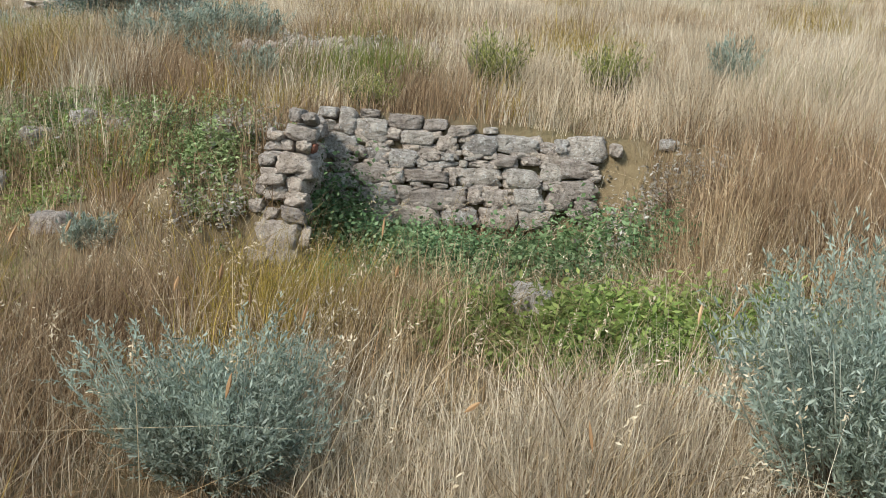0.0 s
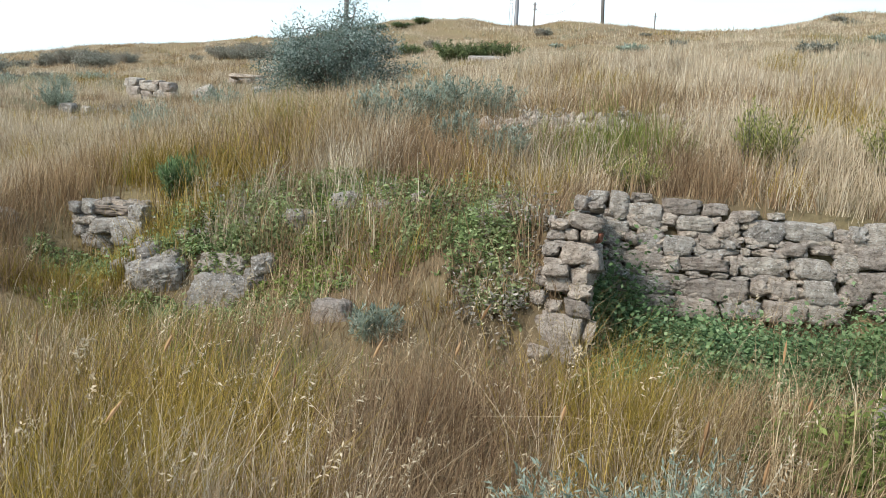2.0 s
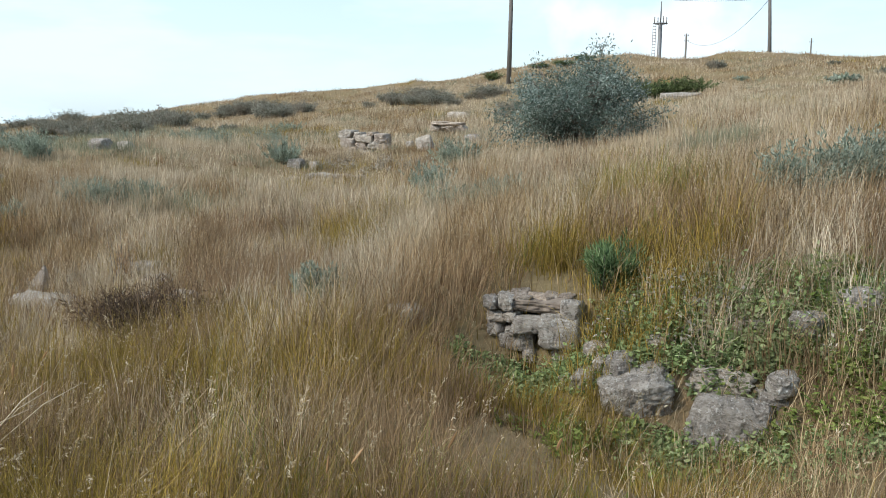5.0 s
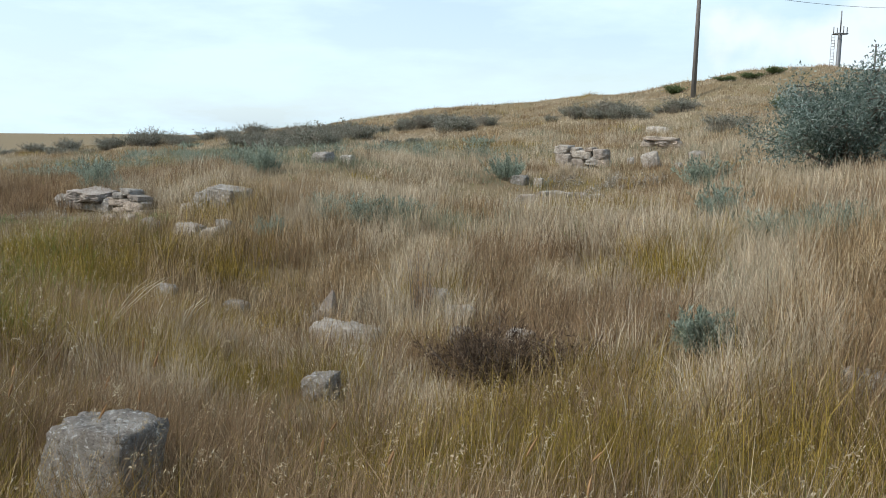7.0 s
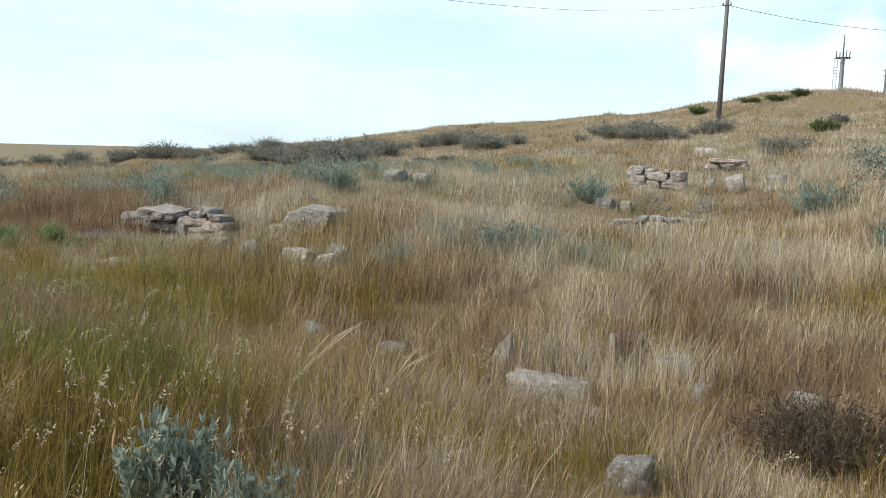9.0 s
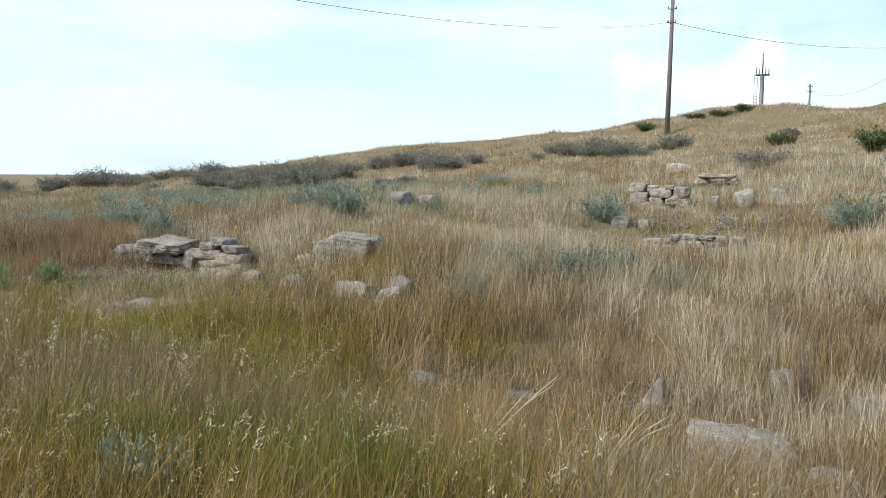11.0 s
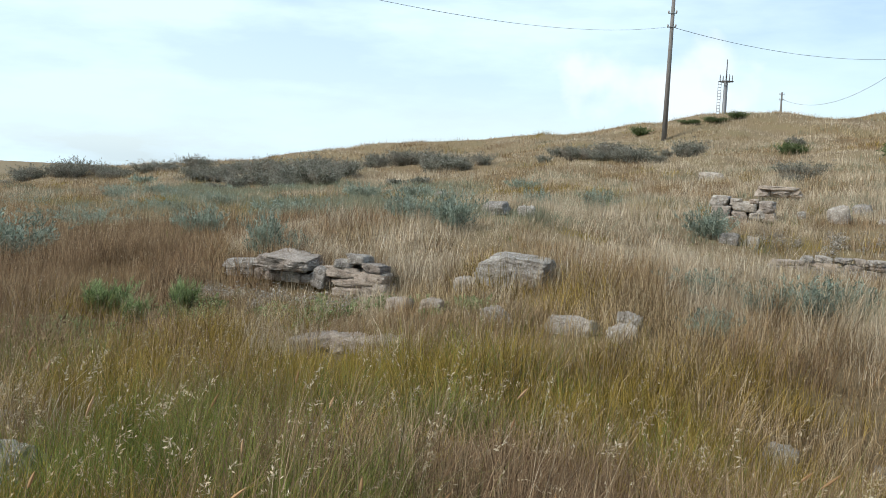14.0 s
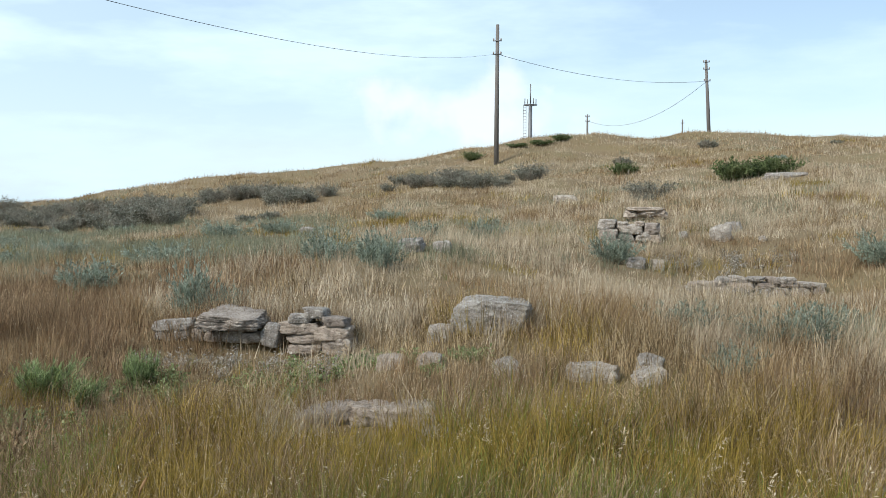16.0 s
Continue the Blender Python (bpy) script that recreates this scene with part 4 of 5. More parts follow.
weeds("bright_weeds", "bright green leafy weeds in front of the sunken room", LIME, ((2.9, 3.9, 0.65, 0.5, 0.3, 1500), (3.5, 4.0, 0.7, 0.45, 0.3, 1300), (-0.4, 6.5, 0.8, 0.4, 0.2, 500), (-0.9, 7.2, 1.0, 0.4, 0.26, 600), (-1.8, 5.9, 0.8, 0.4, 0.16, 300), (-0.6, 7.5, 0.8, 0.2, 0.2, 300)), 33, 0.042, 0.42)
weeds("grey_weeds", "grey dead-headed weeds on the banks", DEAD, ((0.85, 6.1, 0.35, 0.6, 0.3, 260), (-1.6, 7.2, 0.8, 0.4, 0.34, 260), (0.0, 7.0, 0.8, 0.4, 0.32, 160), (3.6, 6.2, 0.5, 0.5, 0.4, 500), (-9.3, 20.8, 1.6, 0.8, 0.3, 400), (-16.6, 12.3, 1.2, 0.5, 0.3, 350), (-15.5, 11.8, 1.0, 0.5, 0.25, 250), (-8.5, 9.4, 0.9, 0.6, 0.2, 200), (1.0, 9.2, 1.0, 0.5, 0.2, 200)), 34, 0.035, 0.5)
weeds("hollow_weeds", "low green weeds in the shaded hollow", WEED, ((-17.6, 9.6, 1.4, 0.8, 0.24, 600), (-16.2, 11.2, 1.3, 0.6, 0.2, 420), (-15.4, 12.0, 0.8, 0.4, 0.18, 260), (-14.2, 11.8, 0.8, 0.5, 0.16, 200)), 35, 0.05, 0.4)



def dead_stalks(x, y, seed, reach):
    """A few bleached, bent stalks lying over the grass."""
    rs = random.Random(seed)
    z = float(land(x, y))
    ob = thing("dead_stalk", x, y, z, "bleached bent dead stalks leaning over grass", "dead plant", "dead stalks")
    for i in range(5):
        a = rs.uniform(-0.5, 0.7)
        l = reach * rs.uniform(0.6, 1.1)
        part("stalk", tube_mesh("stalk", [([(0, 0, 0), (l * 0.4 * math.cos(a), l * 0.4 * math.sin(a), 0.24), (l * 0.75 * math.cos(a), l * 0.75 * math.sin(a), 0.42), (l * math.cos(a + 0.1), l * math.sin(a + 0.1), 0.5)], [0.004, 0.0035, 0.003, 0.0015])], STRAW, 4), ob)


STRAW, _n, _l, _b = material("bleached_straw", 0.8)
_t = noise_node(_n, _l, 9, 4)
_r = ramp(_n, ((0.3, (0.48, 0.39, 0.27)), (0.7, (0.68, 0.59, 0.44))))
_l.new(_t.outputs["Fac"], _r.inputs["Fac"])
_l.new(_r.outputs["Color"], _b.inputs["Base Color"])
dead_stalks(-4.75, 4.1, 1, 0.6)
dead_stalks(-9.6, 6.9, 2, 0.55)
dead_stalks(-8.9, 7.0, 3, 0.5)

# ---------------------------------------------------------------- oleaster tree
tree = thing("oleaster_tree", -4.42, 20.0, float(land(-4.42, 20.0)) - 0.12, "broad silvery-leaved oleaster growing low over dry grass", "tree")
rs = np.random.RandomState(8)
limbs, ends = [], []
for i in range(40):
    ang = 2 * math.pi * i / 40 + rs.uniform(-0.2, 0.2)
    spread = math.sqrt(rs.uniform(0.02, 1.0)) * 1.85
    top = 2.3 * math.sqrt(max(0.04, 1 - (spread / 2.0) ** 2)) * rs.uniform(0.5, 1.0)
    foot = Vector((0.12 * math.cos(ang), 0.12 * math.sin(ang), 0.0))
    end = Vector((spread * math.cos(ang), spread * math.sin(ang) * 0.9, max(0.2, top)))
    midp = Vector((end.x * 0.5, end.y * 0.5, end.z * 0.55 + 0.06))
    limbs.append(([foot, midp, end], [0.045, 0.025, 0.007]))
    ends += [midp.lerp(end, t) for t in (0.2, 0.5, 0.8, 1.0)]
    for j in range(6):
        a2 = rs.uniform(0, 2 * math.pi)
        b0 = midp.lerp(end, rs.uniform(0.1, 0.95))
        b1 = b0 + Vector((math.cos(a2) * 0.42, math.sin(a2) * 0.42, rs.uniform(-0.45, 0.3)))
        b1.z = max(b1.z, 0.12)
        limbs.append(([b0, b0.lerp(b1, 0.5) + Vector((0, 0, 0.05)), b1], [0.013, 0.008, 0.004]))
        ends += [b0.lerp(b1, 0.6), b1]
part("trunk", tube_mesh("trunk", [([(0, 0, -0.1), (0.03, 0, 0.25), (0.02, 0.02, 0.6)], [0.16, 0.13, 0.09])] + limbs, BARK, 6), tree)
ends = np.array([e[:] for e in ends])
n = 60
spot = np.repeat(ends, n, 0) + rs.randn(len(ends) * n, 3) * [0.13, 0.13, 0.10]
spot[:, 2] = np.maximum(spot[:, 2], 0.03)
way = unit(rs.randn(len(spot), 3) + [0, 0, 0.4])
size = 0.07 * (0.6 + 0.8 * rs.rand(len(spot)))
v, f = leaf_tris(rs, spot, way, size, size * 0.3)
part("crown", tri_mesh("crown", v, f, OLEASTER), tree, "silvery grey-green narrow leaves")


# ---------------------------------------------------------------- poles, wires and mast
def utility_pole(x, y, height, top_r, foot_r, lean, arms, label):
    z = float(land(x, y))
    ob = thing("utility_pole", x, y, z, label, "utility pole", "overhead line")
    top = (lean, 0, height)
    part("shaft", tube_mesh("shaft", [([(0, 0, -0.4), (lean / 2, 0, height / 2), top], [foot_r, (foot_r + top_r) / 2, top_r])], POLE, 14), ob)
    for h in arms:
        cx = lean * h / height
        arm = part("cross_arm", tube_mesh("cross_arm", [([(cx - 0.28, -0.12, h), (cx + 0.28, -0.12, h)], [0.035, 0.035])], STEEL, 6), ob)
        for sx in (-0.24, 0.24):
            part("insulator", tube_mesh("insulator", [([(cx + sx, -0.12, h), (cx + sx, -0.12, h + 0.09), (cx + sx, -0.12, h + 0.17)], [0.03, 0.055, 0.03])], CERAMIC, 8), arm)
    return z


utility_pole(-15.9, 61.2, 13.1 - float(land(-15.9, 61.2)), 0.11, 0.17, 0.05, (13.1 - 1.05 - float(land(-15.9, 61.2)), 11.2 - float(land(-15.9, 61.2))), "weathered grey utility pole on the hill shoulder")
utility_pole(1.45, 82.2, 13.8 - float(land(1.45, 82.2)), 0.11, 0.18, -0.45, (12.0 - float(land(1.45, 82.2)), 13.0 - float(land(1.45, 82.2)), 13.6 - float(land(1.45, 82.2))), "slightly leaning grey utility pole on the crest")
utility_pole(-7.2, 117.2, 12.5 - float(land(-7.2, 117.2)), 0.10, 0.15, 0.0, (11.6 - float(land(-7.2, 117.2)), 12.2 - float(land(-7.2, 117.2))), "distant utility pole behind the crest")
utility_pole(9.5, 150.0, 14.6 - float(land(9.5, 150.0)), 0.10, 0.15, 0.0, (14.0 - float(land(9.5, 150.0)),), "distant utility pole behind the crest")


def wire(points, radius, label):
    ob = new("wire", tube_mesh("wire", [(points, [radius] * len(points))], CABLE, 4))
    return tagged(ob, label, "cable", "overhead line")


run = [s * 70 / 40 for s in range(41)]
c, s_ = math.cos(radians(-102)), math.sin(radians(-102))
wire([(-15.9 + c * s, 61.08 + s_ * s, 11.22 - 0.193 * s + 0.002 * s * s) for s in run], 0.009, "thin sagging overhead cable")


def span(p, q, sag, radius):
    p, q = Vector(p), Vector(q)
    wire([p.lerp(q, t / 24) - Vector((0, 0, 4 * sag * (t / 24) * (1 - t / 24))) for t in range(25)], radius, "thin sagging overhead cable between poles")


span((-15.9, 61.08, 11.22), (1.1, 82.08, 12.0), 0.75, 0.016)
span((1.1, 82.08, 12.0), (-7.2, 117.08, 11.7), 1.9, 0.016)

mz0 = float(land(-15, 177))
mast = thing("radio_mast", -15.0, 177.0, mz0, "grey tubular radio mast with a ladder and antenna platform", "mast")
H = 20.0 - mz0
part("shaft", tube_mesh("shaft", [([(0, 0, -0.5), (0, 0, H)], [0.5, 0.36]), ([(0, 0, H), (0, 0, H + 3.9)], [0.13, 0.10])], STEEL, 12), mast)
ring = [(1.25 * math.cos(k * math.pi / 6), 1.25 * math.sin(k * math.pi / 6), H - 0.1) for k in range(13)]
part("platform", tube_mesh("platform", [(ring, [0.1] * 13), ([(-1.25, 0, H - 0.1), (1.25, 0, H - 0.1)], [0.09, 0.09]), ([(0, -1.25, H - 0.1), (0, 1.25, H - 0.1)], [0.09, 0.09])], STEEL, 5), mast)
for k in range(4):
    q = (1.2 * math.cos(k * math.pi / 2 + 0.5), 1.2 * math.sin(k * math.pi / 2 + 0.5))
    part("antenna", tube_mesh("antenna", [([(*q, H - 0.2), (*q, H + 1.1)], [0.09, 0.09])], STEEL, 6), mast)
part("ladder", tube_mesh("ladder", [([(-0.8, 0, 0), (-0.8, 0, H)], [0.05, 0.05]), ([(-1.35, 0, 0), (-1.35, 0, H)], [0.05, 0.05])]
                         + [([(-1.35, 0, 0.6 + 0.55 * k), (-0.8, 0, 0.6 + 0.55 * k)], [0.05, 0.05]) for k in range(int(H / 0.55) - 1)], STEEL, 4), mast)


# ---------------------------------------------------------------- grass
def spot_mask(x, y, spots):
    m = np.zeros_like(x)
    for cx, cy, rx, ry, k in spots:
        m = np.maximum(m, k * np.exp(-(((x - cx) / rx) ** 2) - ((y - cy) / ry) ** 2))
    return m


BARE = ((-2.6, 7.0, 0.45, 0.35, 0.6), (2.1, 6.0, 0.7, 0.6, 1.1), (2.7, 5.9, 0.55, 0.6, 1.0), (1.3, 6.1, 0.16, 0.5, 1.0), (2.3, 6.72, 1.1, 0.07, 0.8), (-2.6, 7.5, 0.45, 0.4, 1.1), (-1.35, 6.3, 0.5, 0.2, 0.5), (1.25, 5.55, 0.25, 0.25, 0.9), (2.9, 4.05, 0.55, 0.45, 0.8),
        (0.75, 6.4, 0.3, 0.4, 0.6), (-0.5, 7.1, 1.2, 0.3, 0.55), (-16.4, 13.0, 1.4, 0.5, 0.9), (-13.6, 13.0, 0.35, 0.3, 0.8), (-11.0, 23.7, 0.8, 0.7, 1.0), (-9.6, 17.9, 1.3, 0.9, 1.15), (-6.5, 3.95, 0.3, 0.35, 1.1), (-12.3, 11.0, 0.5, 0.3, 0.85),
        (-14.5, 10.0, 0.5, 0.3, 0.85), (-8.15, 8.4, 0.45, 0.35, 0.75), (-8.9, 9.15, 0.25, 0.3, 0.6), (-14.4, 5.3, 0.55, 0.5, 1.1), (-4.45, 20.1, 1.3, 1.1, 0.9), (1.0, 9.0, 1.1, 0.3, 0.6))
LOW = ((1.0, 9.0, 1.0, 0.6, 0.8), (-4.7, 7.3, 0.35, 0.7, 0.8), (-6.0, 6.7, 0.7, 0.7, 0.75), (-8.1, 3.9, 0.6, 0.7, 0.88), (0.2, 4.7, 0.4, 0.5, 0.6), (1.65, 2.1, 0.55, 0.7, 0.85), (3.7, 2.2, 0.7, 0.8, 0.85), (1.8, 1.5, 0.5, 0.5, 0.6), (3.3, 1.6, 0.6, 0.6, 0.6), (-8.4, 7.6, 0.7, 0.5, 0.5), (-1.5, 5.6, 1.0, 0.7, 0.45), (-2.65, 6.5, 0.55, 0.7, 0.6), (-9.6, 17.0, 1.7, 1.8, 0.9), (-11.0, 22.9, 1.0, 0.9, 0.75), (-16.3, 12.2, 1.5, 0.7, 0.75), (-12.3, 10.5, 0.6, 0.5, 0.7), (-14.5, 9.4, 0.7, 0.6, 0.75), (1.25, 5.1, 0.4, 0.5, 0.7),
       (-9.0, 9.0, 2.2, 1.2, 0.25), (-6.2, 8.0, 0.8, 0.6, 0.5), (0.2, 5.5, 1.0, 0.8, 0.35), (-1.5, 6.2, 1.2, 0.6, 0.5), (-14.5, 11.3, 2.2, 1.4, 0.35), (-8.5, 22.5, 2.0, 1.6, 0.5), (2.6, 3.6, 1.2, 1.0, 0.45), (2.2, 4.8, 1.3, 0.6, 0.5), (1.3, 5.0, 0.5, 0.6, 0.75), (-6.6, 5.6, 1.0, 1.2, 0.4))
GREEN = ((-4.5, 6.4, 1.8, 1.3, 0.7), (-6.2, 9.4, 2.2, 1.2, 0.5), (-2.6, 6.2, 0.8, 0.8, 0.7), (0.2, 4.4, 1.6, 1.0, 0.5), (-2.2, 5.2, 1.2, 0.9, 0.6), (-10.6, 5.2, 1.9, 1.0, 0.95), (-12.6, 5.6, 2.0, 1.6, 1.0), (-17.0, 9.5, 2.5, 2.0, 0.9), (-3.6, 6.0, 1.6, 1.0, 0.75), (-13.2, 8.6, 2.0, 1.4, 0.8), (-0.8, 3.6, 1.6, 1.2, 0.5), (-1.9, 10.0, 1.2, 0.6, 0.6), (-16.2, 8.6, 2.2, 1.6, 0.85), (-6.0, 5.6, 2.2, 1.0, 0.6), (-26.0, 28.0, 7.0, 5.0, 0.6), (3.4, 9.0, 1.5, 0.8, 0.55))
GREENER = ((-12.6, 5.4, 1.2, 1.0, 0.9), (-10.8, 5.2, 1.3, 0.7, 0.6), (-16.5, 8.5, 2.2, 1.5, 0.3), (-13.3, 7.6, 1.6, 1.0, 0.5), (-3.4, 6.6, 0.8, 0.5, 0.35), (-1.8, 10.2, 1.0, 0.5, 0.6), (3.6, 9.0, 1.4, 0.7, 0.5), (1.8, 8.2, 1.2, 0.4, 0.4), (-14.8, 12.0, 1.2, 0.6, 0.4), (0.0, 4.0, 1.0, 0.8, 0.25))
# russet patches; extra russet at (-17.2, 9.2) also colours in the hollow's shade
RED = ((-7.0, 8.3, 1.6, 1.0, 0.55), (-17.2, 9.2, 2.0, 1.6, 0.6), (3.75, 5.6, 0.45, 0.7, 0.9), (-0.8, 5.2, 1.3, 0.8, 0.6), (0.5, 3.6, 1.3, 0.9, 0.4), (-9.3, 20.8, 1.8, 0.9, 0.6), (-9.3, 11.3, 2.0, 1.2, 0.2), (-19.0, 10.5, 2.2, 2.2, 0.8), (-19.5, 13.2, 2.2, 1.6, 1.0), (-22.0, 17.0, 4.0, 2.0, 0.9), (-6.1, 7.6, 0.7, 0.6, 0.8), (4.6, 5.0, 0.9, 0.9, 0.6), (-8.0, 22.6, 2.2, 1.0, 0.7), (-7.2, 9.9, 0.3, 0.3, 0.8), (-0.3, 4.5, 1.0, 0.8, 0.5), (-18.3, 11.8, 1.0, 1.0, 0.7), (-2.0, 8.8, 1.2, 0.5, 0.5))
MISTY_SPOTS = ((-24.0, 27.0, 6.0, 4.5, 0.8), (-17.0, 19.0, 2.6, 1.5, 0.8), (-21.0, 22.0, 4.0, 2.6, 0.7), (-31.0, 35.0, 7.0, 5.0, 0.8), (-11.8, 20.0, 0.9, 0.7, 0.7), (-9.9, 12.7, 1.2, 0.5, 0.6), (-4.2, 11.6, 0.9, 0.7, 0.6), (-1.6, 15.6, 1.6, 1.0, 0.5), (-3.6, 9.4, 0.8, 0.5, 0.45))
LIGHT = ((0.6, 8.8, 2.5, 1.2, 0.5), (2.2, 3.0, 2.5, 2.2, 0.2), (4.5, 8.5, 3.0, 2.5, 0.8), (0.0, 14.0, 6.0, 4.0, 0.8), (8.0, 15.0, 6.0, 6.0, 0.9), (2.0, 8.8, 2.5, 1.0, 0.5), (-14.0, 22.0, 5.0, 5.0, 0.8), (-16.5, 15.5, 2.5, 1.5, 0.7), (-3.0, 17.0, 4.0, 3.0, 0.8), (6.0, 22.0, 8.0, 9.0, 0.9), (4.0, 35.0, 12.0, 12.0, 0.9), (-12.0, 15.5, 2.5, 2.0, 0.6), (5.0, 11.0, 2.5, 3.0, 0.6), (2.4, 7.8, 1.8, 0.8, 0.9), (-0.5, 7.0, 1.6, 0.5, 0.6), (-9.0, 4.6, 1.5, 0.8, 0.4))


def blades(rs, x, y, h, width, bend, levels, turn):
    """Arrays for bent, tapering blades that lean towards turn."""
    n = len(x)
    z0 = land(x, y) - 0.02
    face = rs.rand(n) * math.pi
    lean = bend * (0.25 + np.abs(rs.randn(n)))
    s = np.linspace(0, 1, levels)[None]
    off = lean[:, None] * s**1.8 * h[:, None]
    cx = x[:, None] + np.cos(turn)[:, None] * off
    cy = y[:, None] + np.sin(turn)[:, None] * off
    cz = z0[:, None] + h[:, None] * s * (1 - 0.28 * np.minimum(lean, 1.6)[:, None] * s)
    w = width[:, None] * (1 - s * 0.75) / 2
    dx, dy = np.cos(face)[:, None] * w, np.sin(face)[:, None] * w
    left = np.stack([cx - dx, cy - dy, cz], 2)[:, :-1]
    right = np.stack([cx + dx, cy + dy, cz], 2)[:, :-1]
    tip = np.stack([cx, cy, cz], 2)[:, -1:]
    v = np.concatenate([left, right, tip], 1).reshape(-1, 3)
    m, k = levels - 1, np.arange(n)[:, None] * (2 * (levels - 1) + 1)
    f = []
    for i in range(m - 1):
        f += [k + [i, m + i, m + i + 1], k + [i, m + i + 1, i + 1]]
    f.append(k + [m - 1, 2 * m - 1, 2 * m])
    return v, np.concatenate(f), np.stack([cx[:, -1], cy[:, -1], cz[:, -1]], 1), np.stack([cx[:, -1] - cx[:, -2], cy[:, -1] - cy[:, -2], cz[:, -1] - cz[:, -2]], 1)


def path_line(x):
    return -0.1 + (2.2 - x) * 0.18


GRASS = {"dry_grass": [], "pale_grass": [], "olive_grass": [], "russet_grass": [], "green_grass": [], "grey_green_grass": []}
HEADS = []


def sow(rs, count, d0, d1, height, width, bend, levels, heads=0.0, fall=1.0, tuft=14, only=None):
    """Tufts of blades over a strip d0 to d1 metres from the footpath, thinning out with distance."""
    many = count // tuft
    d = d0 * (d1 / d0) ** (rs.rand(many) ** fall)
    west, east = np.minimum(-4.0 - 1.5 * d, -12.6 - 1.1 * np.minimum(d, 12) - 0.6 * np.maximum(d - 12, 0)) - 0.6, 2.6 + 0.54 * d
    tx = west + (east - west) * rs.rand(many)
    ty = path_line(np.clip(tx, -15, 4)) + d
    clump = value_noise(tx, ty, 0.6, 3) * 0.45 + value_noise(tx, ty, 1.9, 4) * 0.35 + value_noise(tx, ty, 6.0, 9) * 0.2
    keep = (rs.rand(many) > spot_mask(tx, ty, BARE)) & (rs.rand(many) < 0.1 + 1.5 * clump)
    if only:
        keep &= rs.rand(many) < spot_mask(tx, ty, only)
    tx, ty, clump, d = tx[keep], ty[keep], clump[keep], d[keep]
    many = len(tx)
    drift = [np.clip((value_noise(tx, ty, 0.5 + 0.05 * min(d0, 40) + 0.15 * q, 40 + q) - 0.5) * 1.7 + 0.5, 0, 1) for q in range(5)]
    roll = lambda q: 0.35 * rs.rand(many) + 0.65 * drift[q]
    kind = np.zeros(many, int)
    # pale and grey-green tufts get commoner with distance from the footpath
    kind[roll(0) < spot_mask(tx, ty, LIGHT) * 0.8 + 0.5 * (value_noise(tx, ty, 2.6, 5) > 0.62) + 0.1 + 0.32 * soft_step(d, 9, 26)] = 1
    kind[roll(1) < spot_mask(tx, ty, GREEN) * 0.8 + 0.8 * np.clip(value_noise(tx, ty, 1.7, 6) - 0.48, 0, 1) + 0.45 * np.exp(-((d / 5.5) ** 2)) * soft_step(-tx, -5.0, 1.0)] = 2
    kind[roll(2) < spot_mask(tx, ty, RED) * 0.9 + 0.65 * np.clip(value_noise(tx, ty, 2.2, 7) - 0.5, 0, 1) + 0.08 + 0.10 * np.exp(-((d / 7.0) ** 2))] = 3
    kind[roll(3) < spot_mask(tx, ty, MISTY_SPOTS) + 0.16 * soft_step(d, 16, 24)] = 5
    kind[roll(4) < spot_mask(tx, ty, GREENER) + 0.05 * np.exp(-d / 8)] = 4
    tall = height * (0.14 + 1.35 * clump) * (0.5 + 0.75 * rs.rand(many)) * (1 - np.minimum(spot_mask(tx, ty, LOW), 0.92))
    aim = 0.35 + rs.randn(many) * 1.5
    lean = bend * (0.5 + rs.rand(many))
    wide = (0.03 + 0.05 * rs.rand(many)) * (1 + 0.05 * d)
    i = rs.randint(0, many, many * tuft)
    off = rs.randn(len(i), 2) * wide[i][:, None]
    x, y = tx[i] + off[:, 0], ty[i] + off[:, 1]
    turn = np.arctan2(off[:, 1] * 8 + np.sin(aim[i]) * 0.45, off[:, 0] * 8 + np.cos(aim[i]) * 0.45) + rs.randn(len(i)) * 0.5
    h = tall[i] * (0.4 + 0.75 * rs.rand(len(i)))
    w = width * (0.55 + 0.9 * rs.rand(len(i)))
    for k, key in enumerate(GRASS):
        some = (kind[i] == k) if only is None else np.full(len(i), k == 0)
        if not some.any():
            continue
        v, f, tip, way = blades(rs, x[some], y[some], h[some], w[some], lean[i][some], levels, turn[some])
        GRASS[key].append((v, f))
        if heads:
            pick = (rs.rand(len(tip)) < heads) & (h[some] > height * 0.55)
            HEADS.append((tip[pick], way[pick]))


rs = np.random.RandomState(77)
sow(rs, 300000, 1.1, 5.5, 0.58, 0.0036, 0.42, 3, 0.03, 0.8, 16)
sow(rs, 260000, 5.0, 11.0, 0.54, 0.0058, 0.40, 3, 0.05, 0.9, 14)
sow(rs, 370000, 10.0, 26.0, 0.48, 0.0105, 0.36, 2, 0.02, 1.0, 12)
sow(rs, 330000, 24.0, 52.0, 0.40, 0.017, 0.40, 2, 0.0, 1.0, 10)
sow(rs, 300000, 48.0, 86.0, 0.34, 0.028, 0.42, 2, 0.0, 1.0, 8)
# long lodged stalks, matted over one another
MATTED = ((2.4, 3.0, 1.6, 1.2, 1.0), (3.8, 4.6, 1.2, 1.0, 1.0), (0.4, 4.4, 1.4, 0.9, 0.6), (-8.8, 8.6, 2.2, 1.6, 0.9), (-6.2, 7.2, 1.0, 0.8, 0.8), (-13.0, 11.5, 2.5, 1.2, 0.6), (-5.6, 4.2, 2.0, 1.0, 0.4), (-11.5, 8.5, 2.0, 2.0, 0.5))
sow(rs, 60000, 1.4, 11.0, 0.62, 0.0055, 1.3, 4, 0.05, 0.9, 5, MATTED)


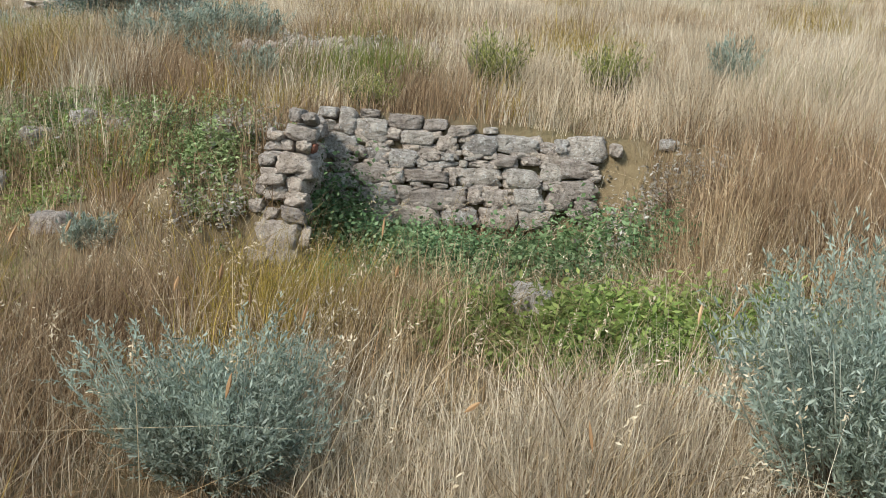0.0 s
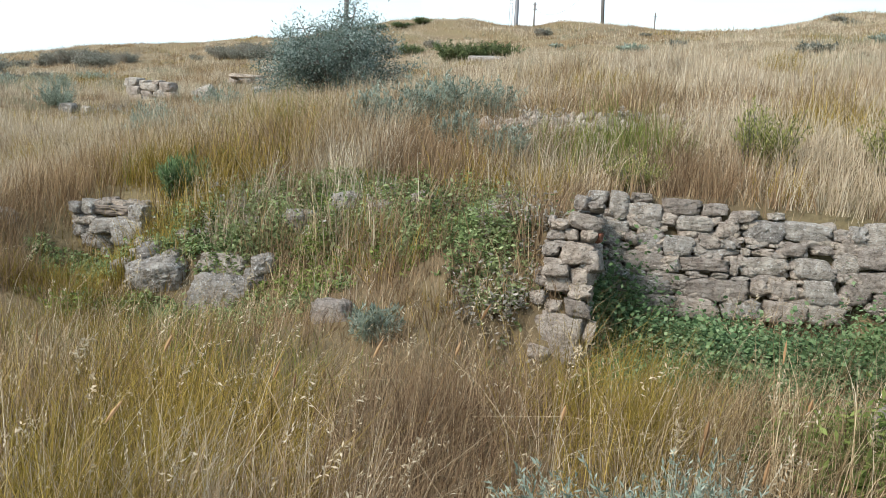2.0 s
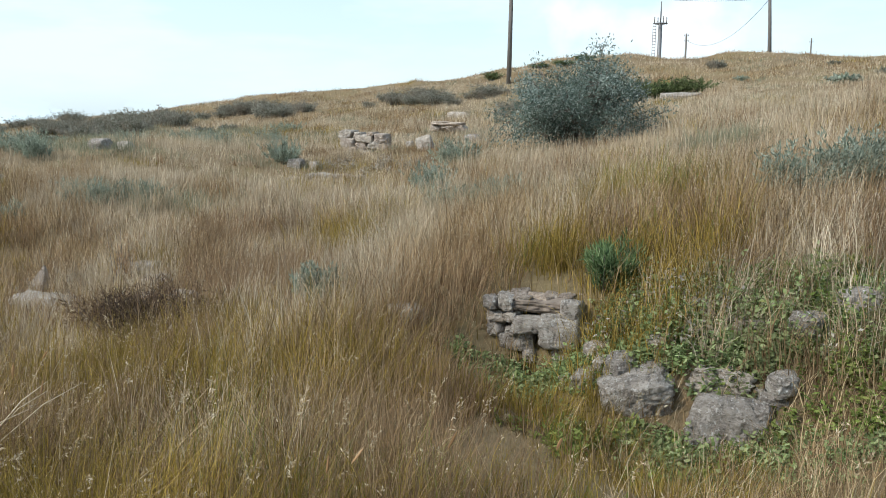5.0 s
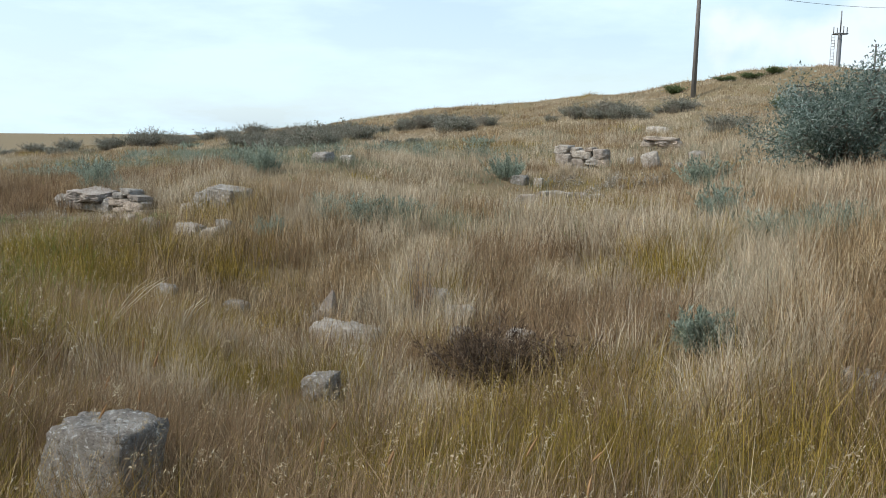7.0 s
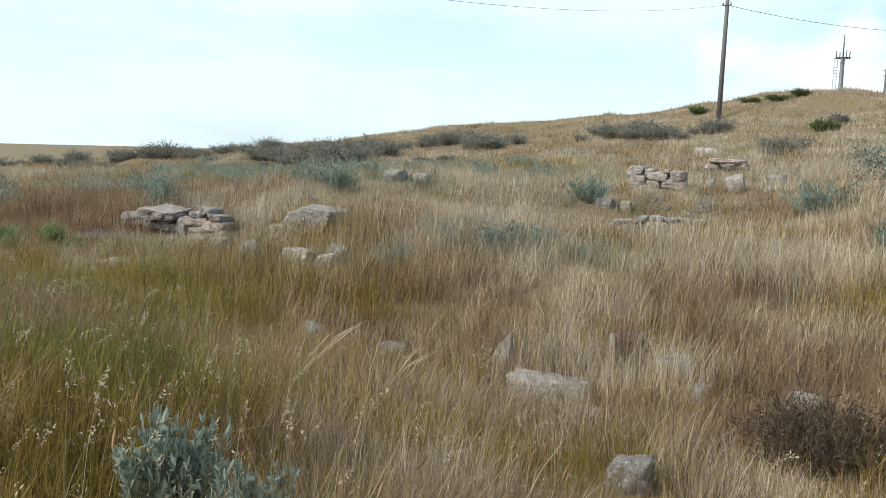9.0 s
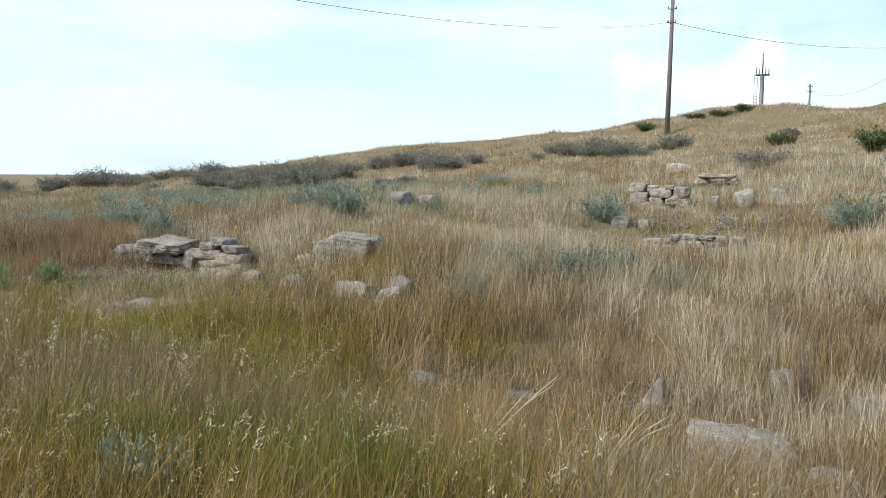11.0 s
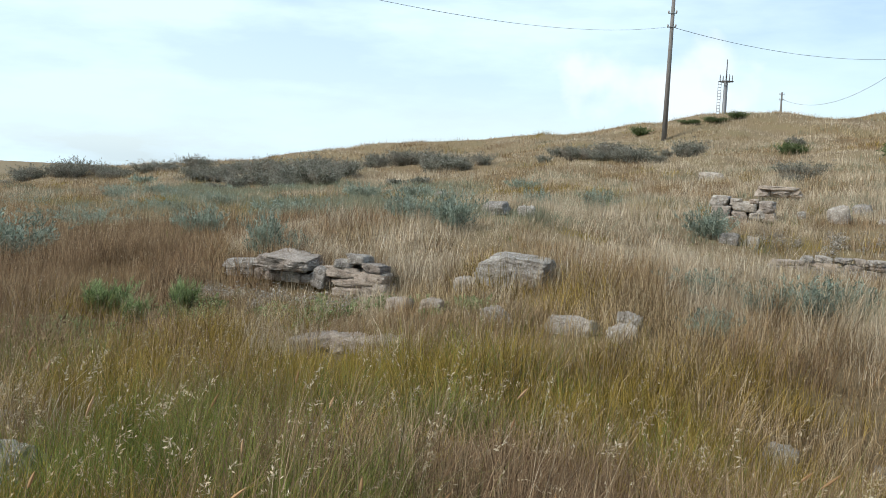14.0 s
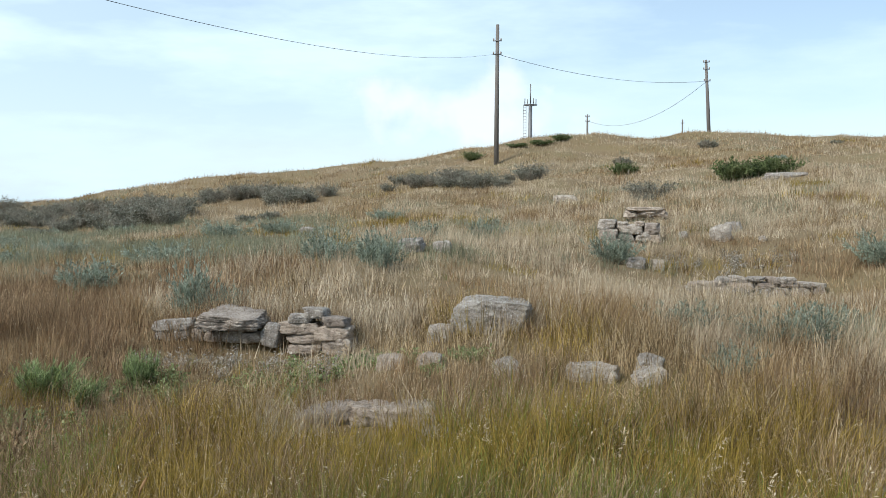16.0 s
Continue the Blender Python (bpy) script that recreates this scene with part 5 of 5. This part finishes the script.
def sow_behind(rs, tufts, per):
    """Lower, sparser grass on and behind the footpath and beyond both ends of it."""
    tx = rs.uniform(-30, 16, tufts)
    ty = rs.uniform(-14, 9, tufts)
    d = ty - path_line(np.clip(tx, -15, 4))
    inside = (d > 1.2) & (tx > np.minimum(-4.0 - 1.5 * d, -12.6 - 1.1 * d)) & (tx < 2.6 + 0.54 * d)
    tx, ty, d = tx[~inside], ty[~inside], d[~inside]
    i = np.repeat(np.arange(len(tx)), per)
    off = rs.randn(len(i), 2) * 0.09
    x, y = tx[i] + off[:, 0], ty[i] + off[:, 1]
    h = 0.2 + 0.22 * rs.rand(len(i)) * np.minimum(1, np.abs(d[i]) / 1.0)
    kind = (value_noise(tx, ty, 1.6, 12) * 5).astype(int).clip(0, 4)[i]
    for k, key in enumerate(GRASS):
        some = kind == k
        GRASS[key].append(blades(rs, x[some], y[some], h[some], np.full(some.sum(), 0.009), np.full(some.sum(), 0.4), 2, rs.rand(some.sum()) * 6.28)[:2])


sow_behind(rs, 17000, 9)


def gather(sets):
    vs, fs, n = [], [], 0
    for v, f in sets:
        vs.append(v)
        fs.append(f + n)
        n += len(v)
    return np.concatenate(vs), np.concatenate(fs)


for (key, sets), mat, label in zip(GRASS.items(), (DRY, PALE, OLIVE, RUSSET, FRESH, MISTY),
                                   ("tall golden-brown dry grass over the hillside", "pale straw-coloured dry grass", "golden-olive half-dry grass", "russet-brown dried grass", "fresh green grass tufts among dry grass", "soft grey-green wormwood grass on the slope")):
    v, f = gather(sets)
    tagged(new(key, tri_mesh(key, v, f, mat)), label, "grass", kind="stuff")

# drooping seed sprays on the taller stalks
tip = np.concatenate([h[0] for h in HEADS])
way = unit(np.concatenate([h[1] for h in HEADS]))
per = 8
t = np.tile(np.linspace(0, 1, per), len(tip))
long = np.repeat(0.05 + 0.05 * rs.rand(len(tip)), per)
base = np.repeat(tip, per, 0) + np.repeat(way, per, 0) * (long * (t - 0.7))[:, None] - np.stack([0 * t, 0 * t, 0.03 * t * t], 1) + rs.randn(len(t), 3) * 0.004
size = 0.013 * (0.7 + 0.8 * rs.rand(len(t)))
v, f = leaf_tris(rs, base, unit(np.repeat(way, per, 0) + rs.randn(len(t), 3) * 0.35 - [0, 0, 0.25]), size, size * 0.32)
tagged(new("seed_heads", tri_mesh("seed_heads", v, f, SEED)), "fine drooping straw-coloured grass seed sprays", "grass", kind="stuff")

# nodding oat heads on tall stalks beside the footpath
many = 420
x = rs.uniform(-15.5, 3.5, many)
y = path_line(x) + rs.uniform(1.7, 4.2, many)
h = rs.uniform(0.5, 0.78, many)
z0 = land(x, y)
aim = rs.randn(many) * 0.8 + 0.2
v, f, tip, way = blades(rs, x, y, h, np.full(many, 0.003), np.full(many, 0.25), 4, aim)
per = 26
t = np.tile(np.linspace(0, 1, per), many)
base = np.repeat(tip, per, 0) + np.repeat(unit(way), per, 0) * (t * 0.15 - 0.11)[:, None] - np.stack([0 * t, 0 * t, 0.045 * t * t], 1) + rs.randn(many * per, 3) * 0.006
drop = unit(np.repeat(unit(way), per, 0) * 0.6 + rs.randn(many * per, 3) * 0.35 + [0, 0, -0.35])
size = 0.017 * (0.7 + 0.6 * rs.rand(many * per))
lv, lf = leaf_tris(rs, base, drop, size, size * 0.3)
tagged(new("oat_heads", tri_mesh("oat_heads", np.concatenate([v, lv]), np.concatenate([f, lf + len(v)]), SEED)), "pale nodding oat-grass heads on thin stalks", "grass", kind="stuff")

# plump foxtail spikes on stiff stalks close to the footpath
many = 110
x = rs.uniform(-15.0, 4.0, many)
y = path_line(x) + rs.uniform(1.5, 3.4, many)
v, f, tip, way = blades(rs, x, y, rs.uniform(0.45, 0.75, many), np.full(many, 0.0035), np.full(many, 0.3), 4, rs.randn(many) * 0.8 + 0.2)
way = unit(unit(way) + [0, 0, 0.15])
a = unit(np.cross(way, rs.randn(many, 3)))
b = np.cross(way, a)
long, fat = 0.045 + 0.04 * rs.rand(many), 0.0045 + 0.0025 * rs.rand(many)
rings = [tip - way * (long * 0.1)[:, None]]
for k, wide in ((0.15, 0.7), (0.45, 1.0), (0.8, 0.6)):
    for q in range(5):
        w = q * 2 * math.pi / 5
        rings.append(tip + way * (long * k)[:, None] + (math.cos(w) * a + math.sin(w) * b) * (fat * wide)[:, None])
rings.append(tip + way * long[:, None])
hv = np.stack(rings, 1).reshape(-1, 3)
k = np.arange(many)[:, None] * 17
hf = []
for q in range(5):
    p = (q + 1) % 5
    hf += [k + [0, 1 + p, 1 + q], k + [16, 11 + q, 11 + p]]
    for ring in (1, 6):
        hf += [k + [ring + q, ring + p, ring + 5 + p], k + [ring + q, ring + 5 + p, ring + 5 + q]]
tagged(new("foxtail_heads", tri_mesh("foxtail_heads", np.concatenate([v, hv]), np.concatenate([f, np.concatenate(hf) + len(v)]), ORANGE)), "straw-brown foxtail grass spikes on stiff stalks", "grass", kind="stuff")
